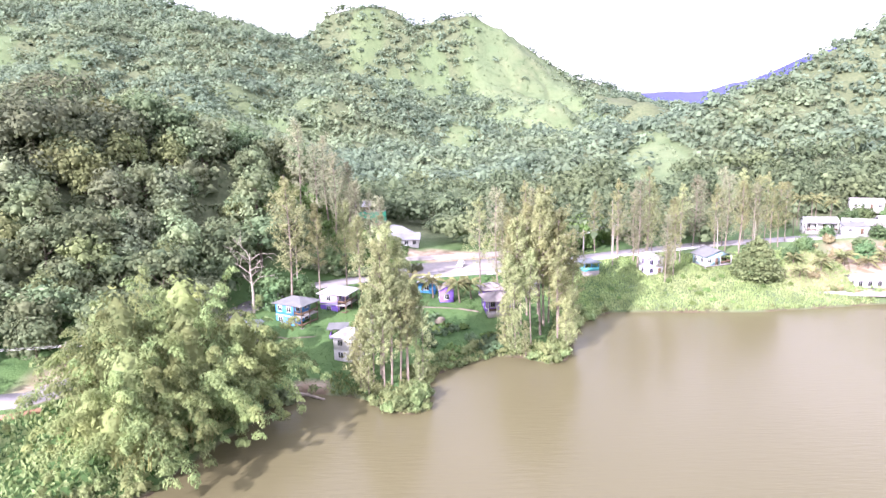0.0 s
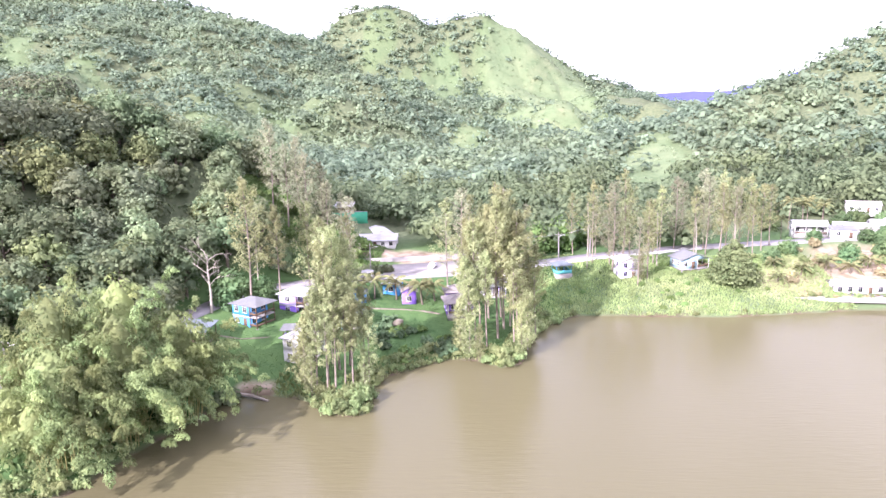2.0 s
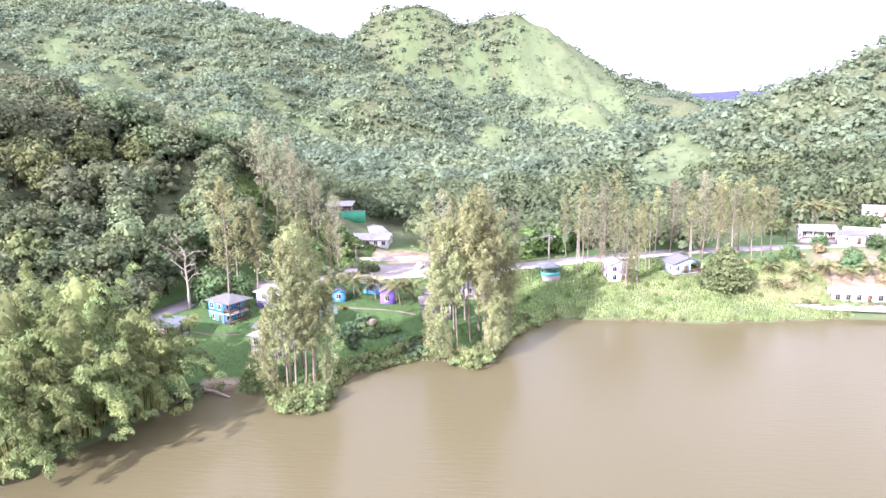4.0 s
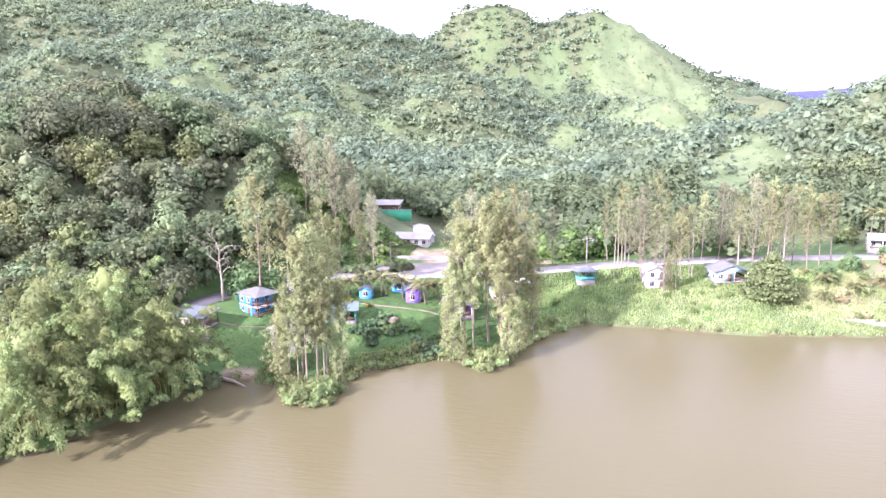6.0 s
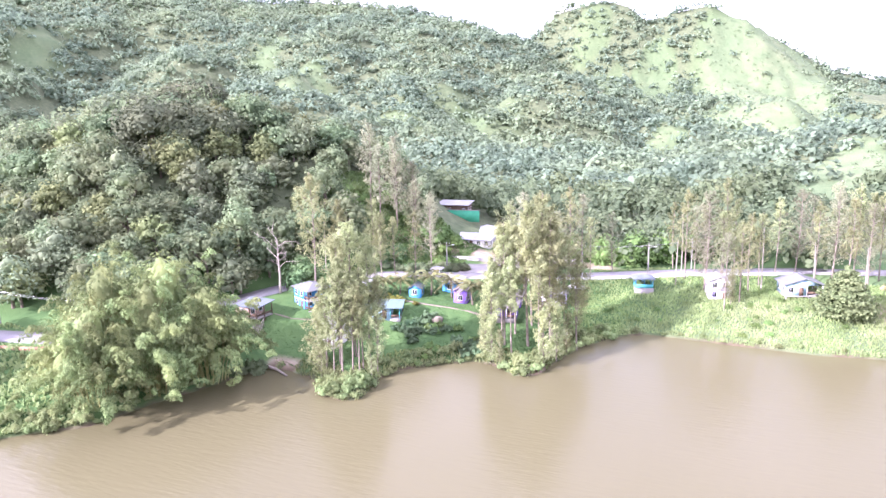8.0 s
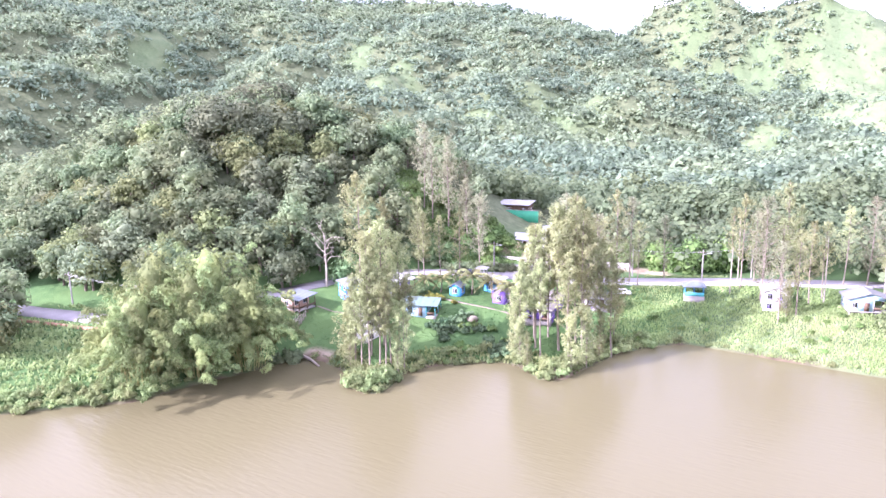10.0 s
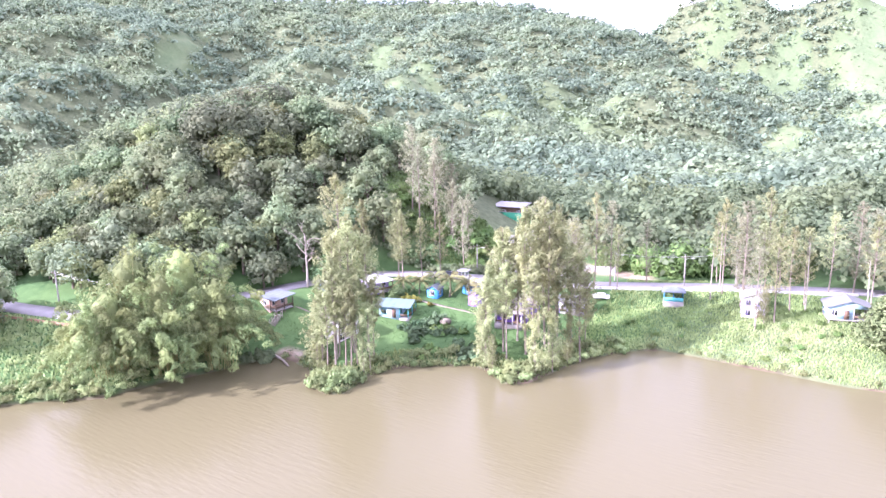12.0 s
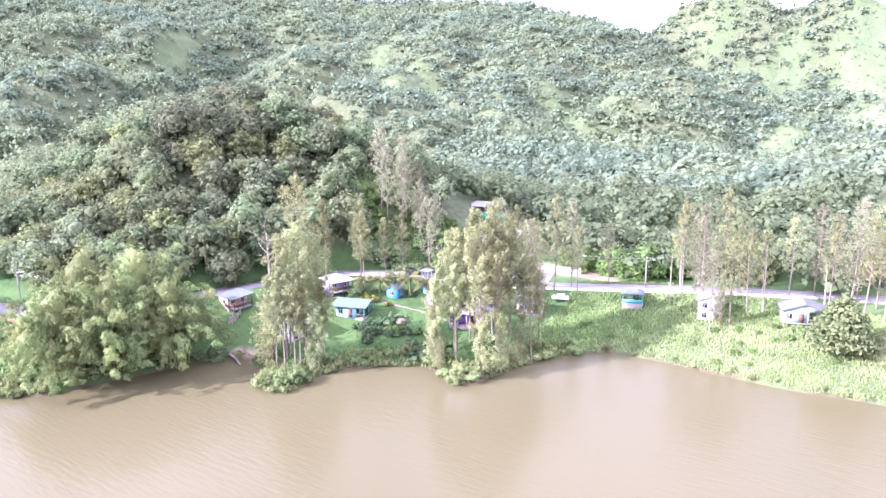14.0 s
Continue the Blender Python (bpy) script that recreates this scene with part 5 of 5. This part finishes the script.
# ---------------------------------------------------------------- single trees and plants
def dead_tree(x, y, h, seed):
    r = np.random.default_rng(seed)
    root = tagged(new("dead_tree"), "bare bleached dead tree with forked branches", "tree")
    root.matrix_basis = pose(x, y, ground_at(x, y))
    v, q = tube([(0, 0, -0.5), (0.2, 0.1, h * 0.3), (-0.1, 0.2, h * 0.6), (0.2, 0, h * 0.85)], [0.36, 0.27, 0.18, 0.07], 7)
    mesh_part("trunk", quick_mesh("trunk", v, [q], [M_PALE]), root)

    def grow(p, d, ln, rad, depth):
        mid = p + d * ln * 0.5 + r.normal(size=3) * ln * 0.06
        end = p + d * ln + r.normal(size=3) * ln * 0.08
        limbs = [tube([tuple(p), tuple(mid), tuple(end)], [rad, rad * 0.75, rad * 0.45], 5)]
        if depth:
            for _ in range(2 + (r.uniform() > 0.5)):
                nd = d + r.normal(size=3) * 0.5 + np.array((0, 0, 0.2))
                limbs += grow(mid + (end - mid) * r.uniform(0.2, 1), nd / np.linalg.norm(nd), ln * r.uniform(0.5, 0.7), rad * 0.5, depth - 1)
        return limbs
    for i in range(10):
        a = 2.4 * i
        d = np.array((math.cos(a), math.sin(a), r.uniform(0.35, 1.1)))
        v, q = stack_parts(grow(np.array((0, 0, h * (0.38 + 0.045 * i))), d / np.linalg.norm(d), h * r.uniform(0.16, 0.27), 0.11, 2))
        mesh_part("limb", quick_mesh("limb", v, [np.concatenate(q)], [M_PALE]), root)


dead_tree(-44.5, 142.5, 16, 5)
def bare_stem(x, y, h, seed):
    """A slender branchless grey trunk with a few snapped twigs."""
    r = np.random.default_rng(seed)
    root = tagged(new("bare_trunk"), "slender bare grey trunk standing above the bank", "tree", "bare slender trunks")
    root.matrix_basis = pose(x, y, ground_at(x, y))
    b = r.uniform(-0.5, 0.5, 2)
    at = lambda u: (b[0] * u * u, b[1] * u * u, h * u)
    v, q = tube([(0, 0, -0.5), at(0.35), at(0.7), at(1.0)], [0.2, 0.16, 0.12, 0.06], 6)
    mesh_part("stem", quick_mesh("stem", v, [q], [M_PALE]), root)
    for i in range(5):
        u, a = 0.6 + 0.08 * i, 2.4 * i
        p0 = np.array(at(u))
        v, q = tube([tuple(p0), tuple(p0 + np.array((math.cos(a), math.sin(a), 0.7)) * r.uniform(0.4, 1.1))], [0.05, 0.015], 4)
        mesh_part("twig", quick_mesh("twig", v, [q], [M_PALE]), root)


for i, (x, y, h) in enumerate([(47.0, 195.5, 17), (46.0, 190.5, 12), (66.5, 194, 16), (78.5, 197, 12), (90, 198.5, 11), (-36.5, 151.5, 17)]):
    bare_stem(x, y, h, 400 + i)
mango = broadleaf("mango_tree", 10, 6.2, 2200, 0.32, M_MANGO, 91, 0.85, label="dense bright green mango tree behind the road", group="mango trees behind the road")
place(mango, 33, 211)
for x, y, s in ((41, 216, 1.05), (25, 209, 0.85), (48, 221, 0.9), (15, 207, 0.8), (60, 224, 0.9)):
    again(mango, x, y, x * 31, s)
yard = broadleaf("yard_tree", 8.5, 5.0, 1500, 0.32, M_YARD, 94, 0.8, label="spreading green tree behind the blue cottage", group="yard trees")
place(yard, -42, 149, 20)
for x, y, s in ((-36, 152, 0.7), (-33, 175, 0.6), (-20, 150, 0.45), (100, 196, 0.55), (122, 196, 0.7), (134, 200, 0.8), (140, 212, 0.7), (108, 205, 0.6), (155, 240, 0.8), (118, 243, 0.8), (133, 225, 0.55), (145, 219, 0.6), (152, 217, 0.7), (136, 214, 0.55), (126, 206, 0.5), (162, 226, 0.8), (150, 248, 0.9), (143, 243, 0.8), (121, 216, 0.5), (168, 250, 0.9), (-29, 178, 0.5)):
    again(yard, x, y, x * 17, s)


def tiered_tree(x, y, h, r0, seed):
    """A cone of drooping leafy tiers."""
    r = np.random.default_rng(seed)
    root = tagged(new("tiered_tree"), "dark green cone-shaped tree with layered branches on the bank", "tree")
    root.matrix_basis = pose(x, y, ground_at(x, y))
    lobes = []
    for t in range(10):
        u = t / 9
        rad = r0 * (1 - u) ** 0.6 * r.uniform(0.85, 1.1) + 0.5
        n = max(3, int(rad * 2.2))
        for i in range(n):
            a = 2 * math.pi * (i + 0.5 * (t % 2)) / n + r.uniform(-0.2, 0.2)
            lobes.append(((rad * 0.68 * math.cos(a), rad * 0.68 * math.sin(a), 1.2 + (h - 1.8) * u + r.uniform(-0.5, 0.5)), (rad * 0.42 + 0.3, rad * 0.42 + 0.3, 0.85)))
    mesh_part("trunk", trunk_mesh([([(0, 0, -0.5), (0, 0, h * 0.9)], [0.3, 0.06])], M_BARK), root)
    mesh_part("crown", crown_mesh(lobes, 6000, 0.27, M_TIER, r, 1.5, 0.3, 0.5, -0.4), root)


tiered_tree(83.5, 181.5, 12.0, 5.8, 12)

pm = palm(3.9, 40, "short yellow-green coconut palm in the cottage garden", "garden palms")
place(pm, -17.5, 155.5)
for i, (x, y, s) in enumerate([(-15.6, 159.2, 1.1), (-10.4, 159.0, 1.25), (-5.0, 159.8, 1.2), (1.6, 157.4, 1.25), (4.4, 160.0, 1.1), (-20.5, 153.0, 1.0)]):
    again(pm, x, y, 50 * i, s)
tall = palm(10.5, 44, "tall coconut palm beside the white houses", "tall palms on the slope")
place(tall, 128, 240)
for i, (x, y, s) in enumerate([(131, 243, 1.05), (134, 239, 0.9), (126, 246, 1.0), (137, 244, 0.95), (115, 226, 0.7)]):
    again(tall, x, y, 70 * i, s)
dry_palm = palm(2.6, 47, "low dry palm on the bare bank", "low palms on the bank")
place(dry_palm, 104, 187)
for i, (x, y, s) in enumerate([(112, 190, 1.2), (118, 188, 1.0), (99, 192, 0.9), (124, 191, 1.1), (96, 183, 0.8)]):
    again(dry_palm, x, y, 70 * i, s)


def shrub(name, r0, leaves, size, mat, seed, label, group, aspect=1.9):
    r = np.random.default_rng(seed)
    lobes = [((r.uniform(-0.6, 0.6) * r0, r.uniform(-0.6, 0.6) * r0, r0 * r.uniform(0.25, 0.6)), (r0 * r.uniform(0.45, 0.7),) * 2 + (r0 * r.uniform(0.4, 0.6),)) for _ in range(6)]
    lobes += [((r.uniform(-0.8, 0.8) * r0, r.uniform(-0.8, 0.8) * r0, r0 * r.uniform(0.5, 0.95)), (r0 * 0.22, r0 * 0.22, r0 * r.uniform(0.25, 0.5))) for _ in range(4)]
    me = crown_mesh(lobes, leaves, size, mat, r, aspect, -0.2, 0.62, -0.3)
    return tagged(new(name, me), label, "shrub", group)


bushes = [shrub("bush", 1.5 + 0.25 * i, 340, 0.105, M_BANK, 300 + i, "bright green bush overhanging the waterline", "bushes along the shore") for i in range(4)]
r = np.random.default_rng(31)
line = [Vector(p) for p in SHORE]
spots = []
for a, b in zip(line[2:-4], line[3:-3]):
    n = max(1, int((b - a).length / (1.7 if a.x < 40 else 4.5)))
    s = Vector((-(b - a).y, (b - a).x)).normalized()
    for i in range(n):
        p = a.lerp(b, (i + r.uniform(0, 1)) / n)
        if -36 < p.x < -20 and p.y > 108:
            continue
        for off in ((0.6, 2.8) if a.x < 32 else (0.9,)):
            q = p + s * (off + r.uniform(-0.5, 0.8))
            spots.append((q.x, q.y, r.uniform(0.45, 1.0) * (0.6 if a.x > 32 else 1.0)))
for x, y in [(-12, 114), (-7, 113), (-10, 111.5), (-6, 116), (-9, 115.5), (-19, 119), (-21, 120.5), (-17, 121), (-22, 122.5), (17, 136), (20, 135), (22, 138), (14, 139), (24, 141), (-8, 120), (12, 141), (26, 146)]:
    spots.append((x, y, r.uniform(0.8, 1.25)))
for i in range(60):
    x, y = r.uniform(-100, -52), r.uniform(60, 92)
    if 1.5 < float(shore_distance(np.array([x]), np.array([y]))[0]) < 22 and float(along(np.array([x]), np.array([y]), ROAD)[0][0]) > 5:
        spots.append((x, y, r.uniform(0.8, 1.7)))
spots = spots[:245]
for i, (x, y, s) in enumerate(spots):
    if i < 4:
        place(bushes[i], x, y, i * 40, s)
    else:
        again(bushes[i % 4], x, y, i * 47, s)

big = [shrub("large_leaf_plant", 1.2 + 0.2 * i, 70, 0.36, M_BIGLEAF, 330 + i, "dark green large-leaved plants on the lawn slope", "large-leaved plants", 1.3) for i in range(3)]
for i in range(46):
    c = ((-7, 139.5, 3.2), (-4, 144, 3.5), (6.5, 140.2, 2.6), (9.5, 141.0, 2.0))[i % 4]
    x, y, s = c[0] + r.normal() * c[2] * 0.6, c[1] + r.normal() * c[2] * 0.5, r.uniform(0.6, 1.15)
    place(big[i], x, y, i * 40, s) if i < 3 else again(big[i % 3], x, y, i * 47, s)
hedge = [shrub("hedge_bush", 1.6, 420, 0.25, M_BROAD, 350 + i, "dark green roadside hedge bush", "hedge along the road") for i in range(2)]
for i in range(22):
    u = i / 21
    x, y = -40 + 30 * u, 171.5 + 10.5 * u + r.uniform(-0.6, 0.6)
    place(hedge[i], x, y, i * 40) if i < 2 else again(hedge[i % 2], x, y, i * 55, r.uniform(0.8, 1.3))
gold = shrub("croton_bush", 1.5, 420, 0.25, leaf_material("yellow_leaves", (0.20, 0.22, 0.05), (0.36, 0.36, 0.10), (0.32, 0.33, 0.09)), 361, "yellow-green ornamental bush in the garden", "yellow garden bushes")
place(gold, -17.0, 150.0)
for x, y, s in ((-15.0, 151.2, 0.8), (-19.0, 149.6, 0.7), (-11, 151.5, 0.5)):
    again(gold, x, y, 30, s)
slope = [shrub("vine_mound", 2.4, 330, 0.36, M_MANGO, 370 + i, "rounded mound of bright green vines on the slope", "vine mounds on the slopes") for i in range(2)]
for i in range(72):
    if i < 56:
        x, y = r.uniform(-50, -18), r.uniform(180, 204)
    else:
        x, y = r.uniform(-62, -48), r.uniform(88, 100)
    if float(along(np.array([x]), np.array([y]), ROAD)[0][0]) < 6:
        continue
    place(slope[i], x, y, i * 40) if i < 2 else again(slope[i % 2], x, y, i * 55, r.uniform(0.6, 1.2))

for i in range(26):
    x, y = r.uniform(-5, 13), r.uniform(131, 147)
    if float(shore_distance(np.array([x]), np.array([y]))[0]) > 1.5:
        again(slope[i % 2], x, y, i * 55, r.uniform(0.25, 0.5))
dry_bush = shrub("dry_bush", 1.6, 420, 0.24, leaf_material("dry_leaves", (0.24, 0.22, 0.11), (0.40, 0.37, 0.21), (0.36, 0.31, 0.18)), 366, "dry straw-coloured bush on the sandy bank", "dry bushes on the sandy bank")
place(dry_bush, 100, 183)
for i in range(40):
    x, y = r.uniform(94, 140), r.uniform(181, 212)
    if float(along(np.array([x]), np.array([y]), ROAD)[0][0]) > 5 and not (100 < x < 126 and y < 186):
        again(dry_bush if i % 3 else bushes[i % 4], x, y, i * 50, r.uniform(0.5, 1.3))

for i in range(42):
    x, y = r.uniform(30, 92), r.uniform(160, 190)
    if 2 < float(shore_distance(np.array([x]), np.array([y]))[0]) < 20:
        again(slope[i % 2], x, y, i * 35, r.uniform(0.18, 0.42))

for i in range(16):
    again(bushes[i % 4] if i % 2 else dry_bush, 100 + 1.9 * i, 176.2 - 0.08 * i + r.uniform(-1.2, 1.0), i * 61, r.uniform(0.4, 0.9))

# a fallen grey log and a stone on the shore
v, q = tube([(-31, 118.5, 0.5), (-27.5, 117.6, 0.55), (-24, 116.2, 0.1)], [0.35, 0.3, 0.2], 7)
tagged(new("fallen_log", quick_mesh("fallen_log", v, [q], [M_PALE])), "bleached fallen log at the muddy waterline", "log")


# small things on the lawn and the bank
v, q, c = lump((0, 0, 0.35), (1.5, 1.0, 0.9), np.random.default_rng(15), 7, 12)
rock = tagged(new("garden_rock", quick_mesh("garden_rock", v, [q, c], [M_PATH], smooth=True)), "rounded brown rock among the large-leaved plants", "rock")
rock.matrix_basis = pose(-3.3, 146.7, ground_at(-3.3, 146.7), 0, 0, 20)


def timber_steps(x, y, turn, steps):
    """Open wooden steps with a rail, leading down the bank."""
    root = tagged(new("timber_steps"), "weathered open timber steps below the salmon cottage", "steps")
    root.matrix_basis = pose(x, y, ground_at(x, y), 0, 0, turn)
    drop = 0.19
    for i in range(steps):
        box("tread", root, -0.8, 0.8, -0.34 * (i + 1), -0.34 * i - 0.04, 0.9 - drop * (i + 1), 0.95 - drop * (i + 1), M_PALE)
    for sx in (-0.8, 0.8):
        v, q = tube([(sx, 0, 0.8), (sx, -0.34 * steps, 0.75 - drop * steps)], [0.07, 0.07], 4)
        mesh_part("stringer", quick_mesh("stringer", v, [q], [M_PALE]), root)
        v, q = tube([(sx, 0, 1.8), (sx, -0.34 * steps, 1.75 - drop * steps)], [0.045, 0.045], 4)
        mesh_part("handrail", quick_mesh("handrail", v, [q], [M_PALE]), root)
        for i in range(0, steps, 3):
            box("post", root, sx - 0.05, sx + 0.05, -0.34 * i - 0.05, -0.34 * i + 0.05, -1.2 - drop * i, 1.8 - drop * i, M_PALE)


timber_steps(-39.6, 128.2, 12, 10)
strip("lot_wall", [(-24, 191.5, 9.0), (-12, 193.5, 9.0), (4, 197, 8.9), (18, 201, 8.8)], 0.3, M_CONC, 0.0, "low grey boundary wall behind the car park", "wall", 1.3)
water_bush = shrub("waterline_bush", 2.4, 520, 0.3, M_DEEP, 381, "dark large-leaved bush overhanging the water beside bamboo", "bushes beside the bamboo", 1.6)
place(water_bush, -31.8, 115.5)
again(water_bush, -33.5, 112.5, 70, 0.8)


# ---------------------------------------------------------------- grass
def grass(name, label, n, x0, x1, y0, y1, dmin, dmax, tall_, wide, seed, mat):
    r = np.random.default_rng(seed)
    x, y = r.uniform(x0, x1, n), r.uniform(y0, y1, n)
    d = shore_distance(x, y)
    keep = (d > dmin) & (d < dmax) & (along(x, y, ROAD)[0] > 4.6) & (along(x, y, LOT)[0] > 7.5) & (r.uniform(size=n) < 0.35 + fbm(x, y, 6, 51))
    x, y = x[keep], y[keep]
    z = height(x, y)
    n = len(x)
    a = r.uniform(0, 2 * math.pi, n)
    h = tall_ * r.uniform(0.5, 1.4, n)
    w = wide * r.uniform(0.6, 1.3, n)
    c, s = np.cos(a) * w, np.sin(a) * w
    lx, ly = r.normal(size=n) * h * 0.35, r.normal(size=n) * h * 0.35
    v = np.stack([np.stack([x - c, y - s, z - 0.05], -1), np.stack([x + c, y + s, z - 0.05], -1),
                  np.stack([x + lx + c * 0.6, y + ly + s * 0.6, z + h], -1), np.stack([x + lx - c * 0.6, y + ly - s * 0.6, z + h * 0.8], -1)], 1).reshape(-1, 3)
    tagged(new(name, quick_mesh(name, v, [np.arange(4 * n).reshape(-1, 4)], [mat])), label, "grass", kind="stuff")


grass("bank_grass", "tall bright green grass on the sunny lake bank", 115000, 24, 112, 140, 206, 0.5, 34, 0.5, 0.085, 61, M_GRASS)
grass("lawn_grass", "rough green lawn grass round the cottages", 30000, -40, 28, 108, 178, 0.8, 60, 0.10, 0.14, 62, leaf_material("lawn_blades", (0.048, 0.108, 0.036), (0.092, 0.165, 0.058), (0.10, 0.16, 0.055), 0.3, 0.1))
grass("waterline_reeds", "pale green reeds at the waterline", 26000, -24, 34, 106, 166, 0.1, 5.0, 0.6, 0.2, 64, M_GRASS)
grass("left_bank_grass", "long grass and vines on the bank below the road", 16000, -120, -44, 55, 100, 0.5, 40, 0.7, 0.3, 63, M_BANK)
grass("slope_grass", "lush bright green grass and creepers on the cut slope", 26000, -56, -14, 176, 208, 40, 140, 0.5, 0.13, 65, leaf_material("slope_blades", (0.09, 0.16, 0.055), (0.17, 0.26, 0.095), (0.18, 0.25, 0.09), 0.35, 0.1))
